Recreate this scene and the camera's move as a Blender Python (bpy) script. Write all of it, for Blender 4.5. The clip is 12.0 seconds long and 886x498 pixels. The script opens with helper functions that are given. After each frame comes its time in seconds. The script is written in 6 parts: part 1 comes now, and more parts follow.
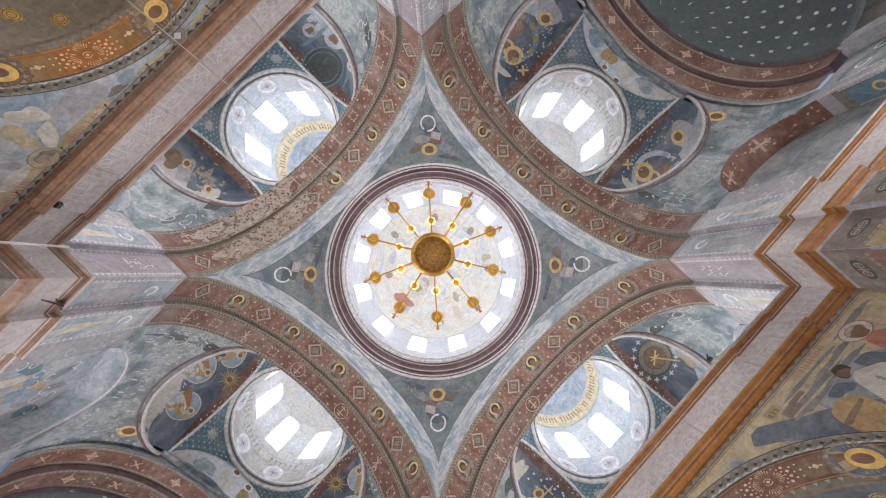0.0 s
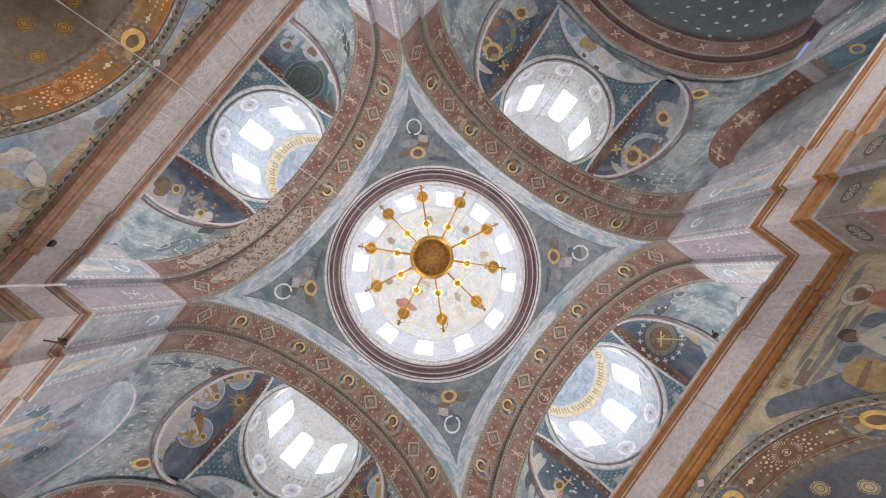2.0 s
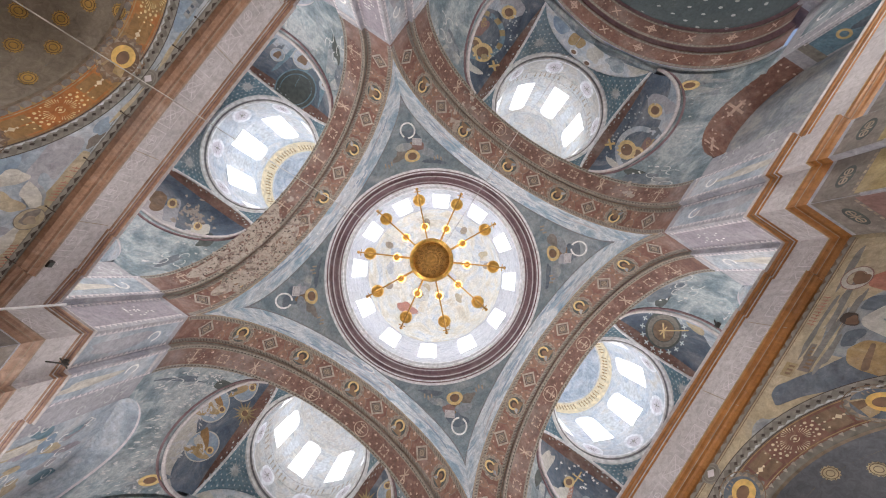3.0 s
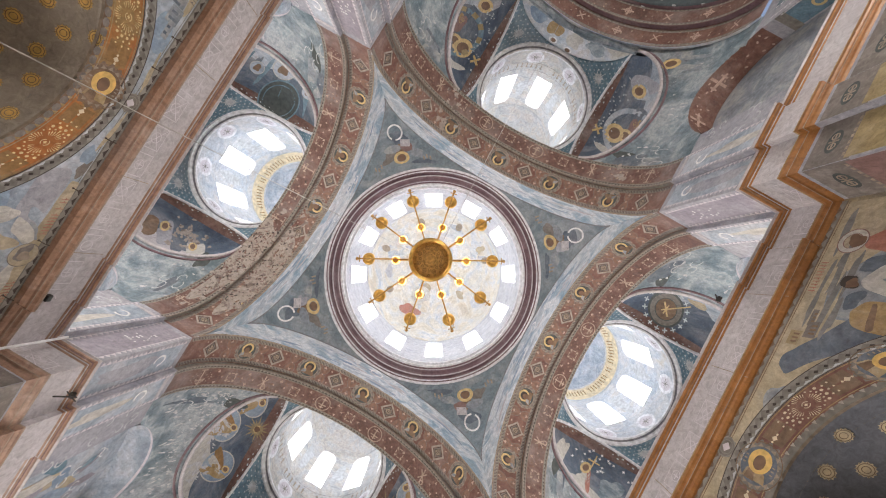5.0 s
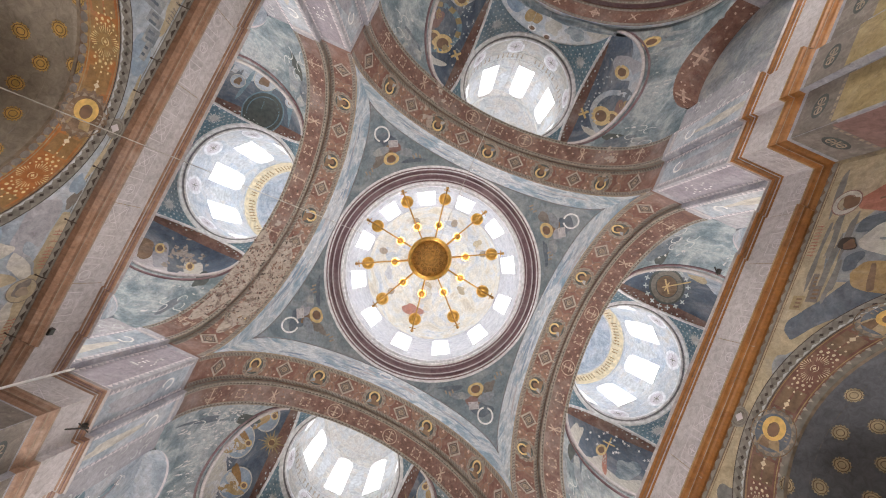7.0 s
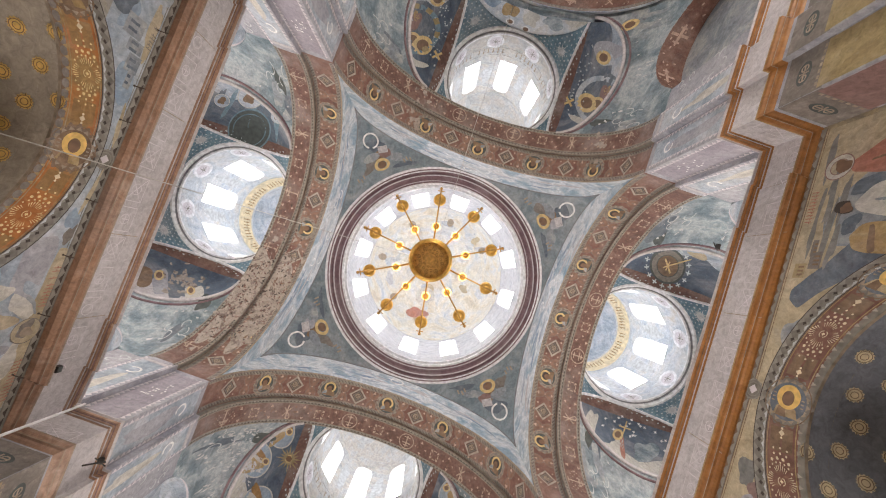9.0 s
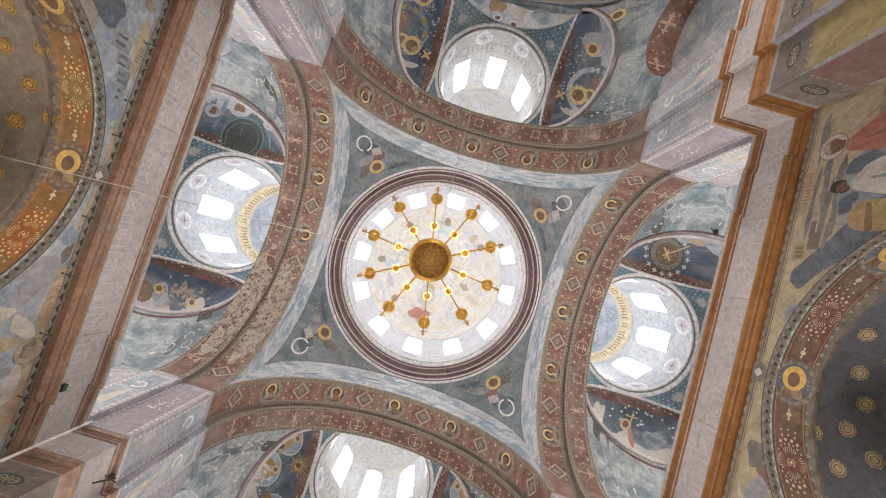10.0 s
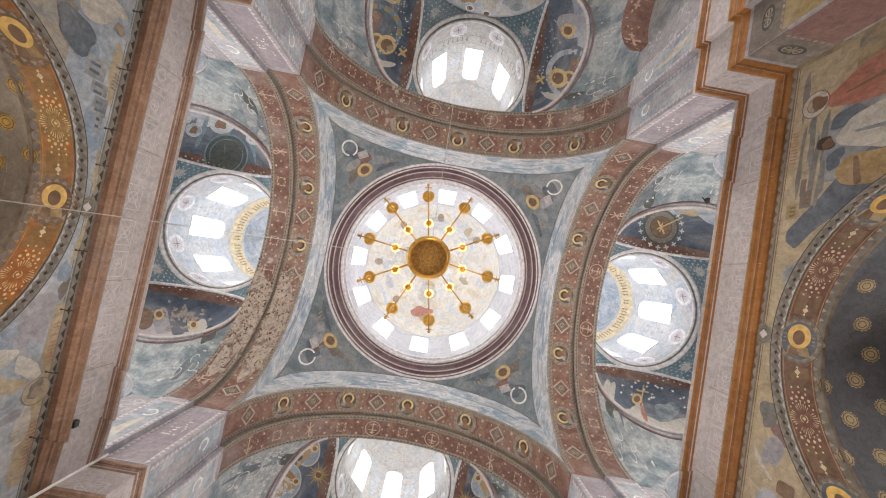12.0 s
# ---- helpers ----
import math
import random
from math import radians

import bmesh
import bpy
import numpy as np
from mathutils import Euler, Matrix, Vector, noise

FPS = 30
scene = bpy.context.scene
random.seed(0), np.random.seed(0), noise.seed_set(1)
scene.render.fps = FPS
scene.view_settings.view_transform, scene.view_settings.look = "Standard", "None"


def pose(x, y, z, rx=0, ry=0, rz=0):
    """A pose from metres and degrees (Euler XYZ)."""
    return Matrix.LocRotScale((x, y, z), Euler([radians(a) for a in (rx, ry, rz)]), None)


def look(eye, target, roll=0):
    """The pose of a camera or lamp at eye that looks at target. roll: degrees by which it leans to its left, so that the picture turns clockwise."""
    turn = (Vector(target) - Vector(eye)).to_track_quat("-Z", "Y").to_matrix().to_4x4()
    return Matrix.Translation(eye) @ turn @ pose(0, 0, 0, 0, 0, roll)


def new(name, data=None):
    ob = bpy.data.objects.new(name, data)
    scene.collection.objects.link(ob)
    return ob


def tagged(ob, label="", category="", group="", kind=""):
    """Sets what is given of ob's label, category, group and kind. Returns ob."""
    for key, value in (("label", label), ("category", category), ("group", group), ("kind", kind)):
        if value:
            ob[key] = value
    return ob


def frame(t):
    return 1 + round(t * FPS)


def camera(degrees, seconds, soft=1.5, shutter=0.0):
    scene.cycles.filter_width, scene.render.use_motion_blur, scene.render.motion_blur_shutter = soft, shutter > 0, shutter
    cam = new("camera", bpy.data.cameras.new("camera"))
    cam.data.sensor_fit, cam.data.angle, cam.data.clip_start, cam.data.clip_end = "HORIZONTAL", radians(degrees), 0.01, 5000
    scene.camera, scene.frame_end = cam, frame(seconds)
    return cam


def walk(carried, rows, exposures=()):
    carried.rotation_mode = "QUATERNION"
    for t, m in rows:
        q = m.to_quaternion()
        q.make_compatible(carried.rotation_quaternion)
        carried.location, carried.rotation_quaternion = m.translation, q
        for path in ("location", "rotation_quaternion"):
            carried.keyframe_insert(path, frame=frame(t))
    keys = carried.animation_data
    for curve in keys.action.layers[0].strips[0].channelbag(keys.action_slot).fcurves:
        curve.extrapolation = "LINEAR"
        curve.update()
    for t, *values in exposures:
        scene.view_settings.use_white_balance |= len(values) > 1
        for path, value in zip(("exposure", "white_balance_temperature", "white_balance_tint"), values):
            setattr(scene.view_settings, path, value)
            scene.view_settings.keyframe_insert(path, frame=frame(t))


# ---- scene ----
cam = camera(98.39, 12.0, soft=1.1)
# seconds, place on the floor plan, and the turn; the camera lies on its back at eye height and rolls slowly
PATH = [
    (0, 0.109, 0.327, 183.55, 0.41, 47.03),
    (0.5, 0.106, 0.313, 183.57, 0.45, 48.30),
    (1, 0.103, 0.299, 183.55, 0.48, 49.66),
    (1.5, 0.101, 0.286, 183.58, 0.51, 51.09),
    (2, 0.098, 0.272, 183.74, 0.57, 52.41),
    (2.5, 0.095, 0.259, 183.91, 0.60, 53.79),
    (3, 0.093, 0.245, 184.03, 0.64, 55.04),
    (5, 0.082, 0.191, 183.82, 0.84, 60.10),
    (5.5, 0.080, 0.177, 183.80, 0.87, 61.41),
    (6, 0.077, 0.164, 183.71, 0.90, 62.60),
    (6.5, 0.074, 0.150, 183.54, 0.94, 63.94),
    (7, 0.072, 0.137, 183.45, 1.01, 65.24),
    (9, 0.061, 0.082, 183.58, 1.02, 70.55),
    (9.5, 0.058, 0.069, 183.51, 1.04, 71.97),
    (10, 0.056, 0.055, 183.49, 1.08, 73.42),
    (10.5, 0.053, 0.042, 183.48, 1.16, 74.97),
    (11, 0.050, 0.028, 183.41, 1.28, 76.46),
    (11.5, 0.048, 0.015, 183.23, 1.38, 77.95),
    (12, 0.045, 0.001, 183.03, 1.44, 79.39),
]
EYE = 1.6
walk(cam, [(t, pose(x, y, EYE, rx, ry, rz)) for t, x, y, rx, ry, rz in PATH],
     exposures=[(0, 0.7, 6650, 13), (12, 0.7, 7250, 14)])

# ---- light ----
world = bpy.data.worlds.new("overcast_sky")
scene.world = world
world.use_nodes = True
wn = world.node_tree.nodes
sky = wn.new("ShaderNodeTexSky")
sky.sky_type = 'NISHITA'
sky.sun_disc = False
sky.sun_elevation = radians(40)
sky.sun_rotation = radians(120)
world.node_tree.links.new(sky.outputs[0], wn["Background"].inputs[0])
wn["Background"].inputs[1].default_value = 0.08
sun_lamp = bpy.data.lights.new("sun", 'SUN')
sun_lamp.energy, sun_lamp.angle, sun_lamp.color = 0.8, radians(20), (1.0, 0.97, 0.92)
new("sun", sun_lamp).matrix_world = look((30, -20, 40), (0, 0, 0))
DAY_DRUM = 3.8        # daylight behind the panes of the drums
FILL_LOW = (840.0, 345.0, 1060.0, 345.0)      # unseen fill lamps added in apses and galleries, watts in each arm

# ---- materials ----
def material(name):
    m = bpy.data.materials.new(name)
    m.use_nodes = True
    return m, m.node_tree.nodes, m.node_tree.links


def ramp(nodes, stops):
    r = nodes.new("ShaderNodeValToRGB")
    e = r.color_ramp.elements
    e[0].position, e[0].color = stops[0][0], (*stops[0][1], 1)
    e[1].position, e[1].color = stops[-1][0], (*stops[-1][1], 1)
    for p, c in stops[1:-1]:
        n = e.new(p)
        n.color = (*c, 1)
    return r


def fresco(name, stops, scale=0.6, speck=(0.55, 0.5, 0.48), speck_amount=0.25, rough=0.75, bump=0.25, distort=1.2, stretch=(1, 1, 1), bleach=0.3, bleach_col=(0.4, 0.375, 0.375), strokes=0.06):
    """Old wall painting: soft patches of colour, brushed detail, and flecks where the plaster shows."""
    m, n, l = material(name)
    bsdf = n["Principled BSDF"]
    tc = n.new("ShaderNodeTexCoord")
    mp = n.new("ShaderNodeMapping")
    mp.inputs["Scale"].default_value = stretch
    info = n.new("ShaderNodeObjectInfo")
    shift = n.new("ShaderNodeVectorMath")
    shift.operation = 'MULTIPLY_ADD'
    shift.inputs[1].default_value = (1, 1, 1)
    l.new(tc.outputs["Object"], shift.inputs[0])
    l.new(info.outputs["Random"], shift.inputs[2])
    l.new(shift.outputs[0], mp.inputs[0])
    big = n.new("ShaderNodeTexNoise")
    big.inputs["Scale"].default_value, big.inputs["Detail"].default_value = scale, 6
    big.inputs["Roughness"].default_value, big.inputs["Distortion"].default_value = 0.62, distort
    l.new(mp.outputs[0], big.inputs["Vector"])
    cr = ramp(n, stops)
    l.new(big.outputs["Fac"], cr.inputs[0])
    fine = n.new("ShaderNodeTexNoise")
    fine.inputs["Scale"].default_value, fine.inputs["Detail"].default_value = scale * 9, 8
    fine.inputs["Roughness"].default_value = 0.7
    l.new(mp.outputs[0], fine.inputs["Vector"])
    mask = ramp(n, [(0.56, (0, 0, 0)), (0.66, (1, 1, 1))])
    l.new(fine.outputs["Fac"], mask.inputs[0])
    fac = n.new("ShaderNodeMath")
    fac.operation = 'MULTIPLY'
    fac.inputs[1].default_value = speck_amount
    l.new(mask.outputs[0], fac.inputs[0])
    mix = n.new("ShaderNodeMix")
    mix.data_type = 'RGBA'
    l.new(fac.outputs[0], mix.inputs[0])
    l.new(cr.outputs[0], mix.inputs[6])
    mix.inputs[7].default_value = (*speck, 1)
    grain = n.new("ShaderNodeTexNoise")
    grain.inputs["Scale"].default_value, grain.inputs["Detail"].default_value = 9, 9
    grain.inputs["Roughness"].default_value, grain.inputs["Distortion"].default_value = 0.75, 0.8
    l.new(tc.outputs["Object"], grain.inputs["Vector"])
    hsv = n.new("ShaderNodeHueSaturation")
    val = n.new("ShaderNodeMapRange")
    val.inputs[1].default_value, val.inputs[2].default_value = 0.3, 0.7
    val.inputs[3].default_value, val.inputs[4].default_value = 0.68, 1.32
    l.new(grain.outputs["Fac"], val.inputs[0])
    brush = n.new("ShaderNodeTexNoise")
    brush.inputs["Scale"].default_value, brush.inputs["Detail"].default_value = scale * 3.2, 3
    brush.inputs["Distortion"].default_value = 1.5
    l.new(mp.outputs[0], brush.inputs["Vector"])
    stroke = n.new("ShaderNodeMapRange")
    stroke.inputs[1].default_value, stroke.inputs[2].default_value = 0.42, 0.58
    stroke.inputs[3].default_value, stroke.inputs[4].default_value = 1 - strokes, 1 + strokes * 0.85
    l.new(brush.outputs["Fac"], stroke.inputs[0])
    both = n.new("ShaderNodeMath")
    both.operation = 'MULTIPLY'
    l.new(val.outputs[0], both.inputs[0])
    l.new(stroke.outputs[0], both.inputs[1])
    l.new(both.outputs[0], hsv.inputs["Value"])
    wide = n.new("ShaderNodeTexNoise")
    wide.inputs["Scale"].default_value, wide.inputs["Detail"].default_value = scale * 0.45, 5
    wide.inputs["Roughness"].default_value = 0.65
    l.new(mp.outputs[0], wide.inputs["Vector"])
    wmask = ramp(n, [(0.5, (0, 0, 0)), (0.72, (bleach, bleach, bleach))])
    l.new(wide.outputs["Fac"], wmask.inputs[0])
    pale = n.new("ShaderNodeMix")
    pale.data_type = 'RGBA'
    l.new(wmask.outputs[0], pale.inputs[0])
    l.new(mix.outputs[2], pale.inputs[6])
    pale.inputs[7].default_value = (*bleach_col, 1)
    l.new(pale.outputs[2], hsv.inputs["Color"])
    l.new(hsv.outputs[0], bsdf.inputs["Base Color"])
    bsdf.inputs["Roughness"].default_value = rough
    bp = n.new("ShaderNodeBump")
    bp.inputs["Strength"].default_value, bp.inputs["Distance"].default_value = bump, 0.02
    l.new(fine.outputs["Fac"], bp.inputs["Height"])
    l.new(bp.outputs[0], bsdf.inputs["Normal"])
    return m


def paint(name, col, rough=0.6, metal=0.0, vary=0.25, scale=6.0):
    """A plain paint or metal with slight mottling."""
    m, n, l = material(name)
    bsdf = n["Principled BSDF"]
    tc = n.new("ShaderNodeTexCoord")
    no = n.new("ShaderNodeTexNoise")
    no.inputs["Scale"].default_value, no.inputs["Detail"].default_value = scale, 6
    l.new(tc.outputs["Object"], no.inputs["Vector"])
    a = tuple(c * (1 - vary) for c in col)
    b = tuple(min(1, c * (1 + vary)) for c in col)
    cr = ramp(n, [(0.3, a), (0.7, b)])
    l.new(no.outputs["Fac"], cr.inputs[0])
    l.new(cr.outputs[0], bsdf.inputs["Base Color"])
    bsdf.inputs["Roughness"].default_value, bsdf.inputs["Metallic"].default_value = rough, metal
    bp = n.new("ShaderNodeBump")
    bp.inputs["Strength"].default_value, bp.inputs["Distance"].default_value = 0.15, 0.01
    l.new(no.outputs["Fac"], bp.inputs["Height"])
    l.new(bp.outputs[0], bsdf.inputs["Normal"])
    return m


def glow(name, col, strength):
    m, n, l = material(name)
    bsdf = n["Principled BSDF"]
    bsdf.inputs["Base Color"].default_value = (*col, 1)
    bsdf.inputs["Emission Color"].default_value = (*col, 1)
    bsdf.inputs["Emission Strength"].default_value = strength
    return m


M_ARCH = fresco("red_brown_band_paint", [(0.3, (0.13, 0.065, 0.052)), (0.5, (0.19, 0.095, 0.075)), (0.7, (0.25, 0.15, 0.125))], 1.2, (0.42, 0.36, 0.33), 0.25, bleach=0.4)
M_ARCH2 = fresco("dark_brown_band_paint", [(0.3, (0.11, 0.06, 0.05)), (0.5, (0.16, 0.085, 0.07)), (0.72, (0.24, 0.15, 0.13))], 1.4, (0.42, 0.36, 0.33), 0.25, bleach=0.4)
M_WORN = fresco("bare_plaster_patch", [(0.3, (0.3, 0.25, 0.22)), (0.55, (0.38, 0.33, 0.295)), (0.62, (0.15, 0.11, 0.1)), (0.8, (0.34, 0.29, 0.26))], 1.5, (0.5, 0.44, 0.4), 0.4)
M_SKYBAND = fresco("pale_cloud_band_paint", [(0.3, (0.2, 0.31, 0.42)), (0.42, (0.33, 0.43, 0.52)), (0.53, (0.68, 0.7, 0.73)), (0.62, (0.4, 0.48, 0.55)), (0.76, (0.66, 0.67, 0.7))], 1.0, (0.6, 0.6, 0.62), 0.2, distort=0.4)
M_PEND = fresco("grey_blue_pendentive_paint", [(0.3, (0.11, 0.155, 0.185)), (0.5, (0.18, 0.23, 0.265)), (0.7, (0.32, 0.35, 0.385))], 0.7, (0.42, 0.4, 0.4), 0.25)
M_GREEN = fresco("sea_green_vault_paint", [(0.3, (0.085, 0.13, 0.155)), (0.46, (0.17, 0.225, 0.265)), (0.57, (0.36, 0.4, 0.44)), (0.66, (0.2, 0.26, 0.3)), (0.8, (0.5, 0.52, 0.55))], 1.1, (0.5, 0.5, 0.5), 0.3, distort=0.4)
M_CONCH = fresco("night_blue_conch_paint", [(0.3, (0.05, 0.075, 0.12)), (0.5, (0.09, 0.125, 0.18)), (0.64, (0.2, 0.22, 0.26)), (0.8, (0.38, 0.37, 0.38))], 0.7, (0.4, 0.38, 0.34), 0.2)
M_STARBLUE = fresco("star_blue_paint", [(0.3, (0.09, 0.17, 0.23)), (0.55, (0.15, 0.25, 0.32)), (0.75, (0.28, 0.36, 0.42))], 1.0, (0.5, 0.5, 0.52), 0.2)
M_WALL = fresco("lavender_wall_paint", [(0.3, (0.26, 0.265, 0.315)), (0.5, (0.35, 0.35, 0.4)), (0.7, (0.43, 0.43, 0.48))], 0.7, (0.55, 0.53, 0.55), 0.2)
M_PANEL = fresco("pale_blue_panel_paint", [(0.3, (0.22, 0.27, 0.34)), (0.48, (0.36, 0.42, 0.5)), (0.62, (0.5, 0.53, 0.58)), (0.78, (0.42, 0.38, 0.38))], 0.9, (0.6, 0.6, 0.62), 0.25)
M_MAUVE = fresco("mauve_panel_paint", [(0.3, (0.27, 0.245, 0.29)), (0.55, (0.32, 0.295, 0.345)), (0.75, (0.38, 0.36, 0.4))], 0.6, (0.5, 0.48, 0.5), 0.12)
M_DOME = fresco("cream_and_blue_dome_paint", [(0.28, (0.4, 0.46, 0.54)), (0.42, (0.6, 0.61, 0.62)), (0.55, (0.66, 0.62, 0.55)), (0.66, (0.56, 0.49, 0.39)), (0.8, (0.5, 0.52, 0.55))], 0.5, (0.6, 0.56, 0.5), 0.3, distort=2.0)
M_DRUM = fresco("white_blue_drum_paint", [(0.3, (0.36, 0.43, 0.51)), (0.45, (0.5, 0.54, 0.59)), (0.58, (0.6, 0.6, 0.61)), (0.72, (0.54, 0.5, 0.45))], 0.9, (0.56, 0.56, 0.58), 0.3)
M_DRUM_PALE = fresco("bleached_drum_paint", [(0.3, (0.34, 0.36, 0.38)), (0.46, (0.5, 0.51, 0.52)), (0.56, (0.54, 0.5, 0.46)), (0.66, (0.4, 0.41, 0.4)), (0.78, (0.5, 0.5, 0.5))], 1.1, (0.5, 0.52, 0.5), 0.35)
M_FRIEZE = fresco("lavender_white_frieze_paint", [(0.3, (0.43, 0.405, 0.425)), (0.55, (0.5, 0.475, 0.5)), (0.75, (0.57, 0.55, 0.57))], 0.5, (0.4, 0.35, 0.34), 0.1, strokes=0.02, bleach=0.1)
M_CORNICE = fresco("ochre_brown_cornice_paint", [(0.3, (0.25, 0.098, 0.024)), (0.55, (0.33, 0.135, 0.034)), (0.75, (0.38, 0.17, 0.05))], 1.0, (0.45, 0.32, 0.22), 0.12, rough=0.45, bleach=0.1)
M_MOULD = fresco("worn_brown_moulding_paint", [(0.3, (0.25, 0.135, 0.085)), (0.55, (0.34, 0.195, 0.13)), (0.75, (0.44, 0.3, 0.23))], 1.2, (0.5, 0.42, 0.38), 0.2, rough=0.5)
M_RING = fresco("plum_moulding_paint", [(0.3, (0.13, 0.075, 0.09)), (0.55, (0.18, 0.11, 0.13)), (0.75, (0.25, 0.17, 0.19))], 1.0, (0.4, 0.36, 0.36), 0.1)
M_RINGWHITE = paint("white_moulding_paint", (0.72, 0.72, 0.75), 0.5)
M_GREYLINE = paint("slate_line_paint", (0.2, 0.2, 0.22), 0.6)
M_SAINTS = fresco("figured_wall_paint", [(0.28, (0.1, 0.15, 0.22)), (0.4, (0.24, 0.27, 0.3)), (0.52, (0.42, 0.38, 0.32)), (0.62, (0.3, 0.3, 0.33)), (0.78, (0.5, 0.46, 0.4))], 0.45, (0.55, 0.5, 0.42), 0.2, distort=2.2)
M_OCHREWALL = fresco("ochre_figured_wall_paint", [(0.28, (0.1, 0.11, 0.13)), (0.42, (0.24, 0.2, 0.15)), (0.56, (0.42, 0.34, 0.22)), (0.68, (0.2, 0.2, 0.21)), (0.8, (0.46, 0.38, 0.27))], 0.5, (0.5, 0.42, 0.3), 0.2, distort=2.2)
# half dome grey for sy < 0, warmed and raised to carry lamplight
M_STARLIT = fresco("warm_lit_conch_paint", [(0.3, (0.34, 0.295, 0.25)), (0.7, (0.385, 0.335, 0.285))], 0.5, (0.3, 0.28, 0.26), 0.05, bleach=0.05, strokes=0.02)
M_STARDUSK = fresco("blue_grey_conch_paint", [(0.3, (0.17, 0.182, 0.222)), (0.7, (0.197, 0.21, 0.25))], 0.5, (0.26, 0.26, 0.26), 0.05, bleach=0.05, strokes=0.02)
M_MAINDRUM = fresco("grey_white_drum_paint", [(0.3, (0.33, 0.35, 0.4)), (0.45, (0.45, 0.46, 0.5)), (0.6, (0.53, 0.53, 0.56)), (0.75, (0.38, 0.4, 0.45))], 1.6, (0.52, 0.52, 0.55), 0.4, distort=1.5)
M_CREAMDOT = paint("cream_ornament_paint", (0.68, 0.58, 0.42), 0.5, 0.1)
M_PALM = paint("pale_grey_ornament_paint", (0.5, 0.52, 0.54), 0.7)
M_APSE = fresco("dark_teal_apse_paint", [(0.3, (0.07, 0.095, 0.11)), (0.7, (0.09, 0.118, 0.133))], 0.6, (0.3, 0.3, 0.3), 0.12, bleach=0.06, strokes=0.02)
M_REDBAND = fresco("brick_red_band_paint", [(0.3, (0.15, 0.068, 0.05)), (0.55, (0.2, 0.095, 0.072)), (0.75, (0.26, 0.15, 0.115))], 1.0, (0.5, 0.36, 0.22), 0.2)
# red band as warm lamps light it, the light mixed into the colour
M_REDLIT = fresco("warm_lit_red_band_paint", [(0.3, (0.36, 0.115, 0.032)), (0.5, (0.44, 0.165, 0.045)), (0.62, (0.32, 0.2, 0.08)), (0.75, (0.42, 0.23, 0.09))], 1.0, (0.5, 0.34, 0.16), 0.2)
M_PLUM = fresco("plum_pier_paint", [(0.3, (0.2, 0.115, 0.105)), (0.55, (0.25, 0.15, 0.14)), (0.75, (0.3, 0.2, 0.19))], 0.6, (0.4, 0.32, 0.3), 0.12)
M_YELLOW = fresco("straw_yellow_panel_paint", [(0.3, (0.26, 0.19, 0.09)), (0.55, (0.36, 0.28, 0.15)), (0.75, (0.24, 0.17, 0.1))], 0.9, (0.5, 0.44, 0.34), 0.2)
M_CREAM = fresco("cream_ground_paint", [(0.3, (0.36, 0.29, 0.19)), (0.55, (0.48, 0.4, 0.28)), (0.75, (0.38, 0.33, 0.26))], 0.9, (0.5, 0.46, 0.4), 0.2)
M_ROSE = fresco("rose_robe_paint", [(0.3, (0.36, 0.14, 0.1)), (0.55, (0.45, 0.2, 0.15)), (0.75, (0.3, 0.13, 0.11))], 2.0, (0.5, 0.32, 0.26), 0.15, stretch=(1, 1, 0.3))
M_LINEN = fresco("white_robe_paint", [(0.3, (0.4, 0.38, 0.35)), (0.5, (0.56, 0.54, 0.5)), (0.75, (0.46, 0.45, 0.45))], 2.0, (0.35, 0.33, 0.3), 0.2, stretch=(1, 1, 0.3))
M_SLATE = fresco("slate_blue_robe_paint", [(0.3, (0.07, 0.09, 0.13)), (0.55, (0.13, 0.16, 0.2)), (0.75, (0.22, 0.24, 0.27))], 1.6, (0.4, 0.4, 0.4), 0.15)
M_BROWN = fresco("umber_robe_paint", [(0.3, (0.13, 0.08, 0.05)), (0.55, (0.22, 0.14, 0.09)), (0.75, (0.32, 0.22, 0.15))], 1.6, (0.4, 0.34, 0.28), 0.15)
M_SKYBLUE = fresco("sky_blue_field_paint", [(0.3, (0.16, 0.24, 0.36)), (0.55, (0.28, 0.36, 0.46)), (0.75, (0.42, 0.46, 0.52))], 0.9, (0.5, 0.5, 0.52), 0.2)
M_OCHREWING = fresco("ochre_wing_paint", [(0.3, (0.3, 0.19, 0.08)), (0.55, (0.4, 0.28, 0.14)), (0.75, (0.5, 0.4, 0.26))], 2.0, (0.5, 0.45, 0.4), 0.2)
M_OCHREDUST = fresco("ochre_brown_field_paint", [(0.3, (0.24, 0.13, 0.045)), (0.55, (0.32, 0.18, 0.07)), (0.75, (0.36, 0.22, 0.1))], 1.2, (0.4, 0.3, 0.16), 0.2)
M_SUNGOLD = paint("bright_gold_dot_paint", (0.78, 0.62, 0.32), 0.5, 0.0, 0.2, 9)
M_OVALCLOUD = fresco("ash_grey_cloud_paint", [(0.3, (0.15, 0.15, 0.15)), (0.55, (0.2, 0.2, 0.195)), (0.75, (0.27, 0.265, 0.25))], 1.4, (0.36, 0.34, 0.3), 0.15)
M_STARGOLD = paint("bright_ochre_star_paint", (0.72, 0.47, 0.15), 0.55, 0.0, 0.25, 9)
M_PALEGOLD = paint("pale_gold_paint", (0.7, 0.6, 0.42), 0.5, 0.0, 0.25, 5)
M_FLAKE = paint("bare_lime_ground", (0.52, 0.52, 0.54), 0.8, 0, 0.25, 9)
M_TEETH = paint("grey_teeth_paint", (0.28, 0.265, 0.24), 0.7)
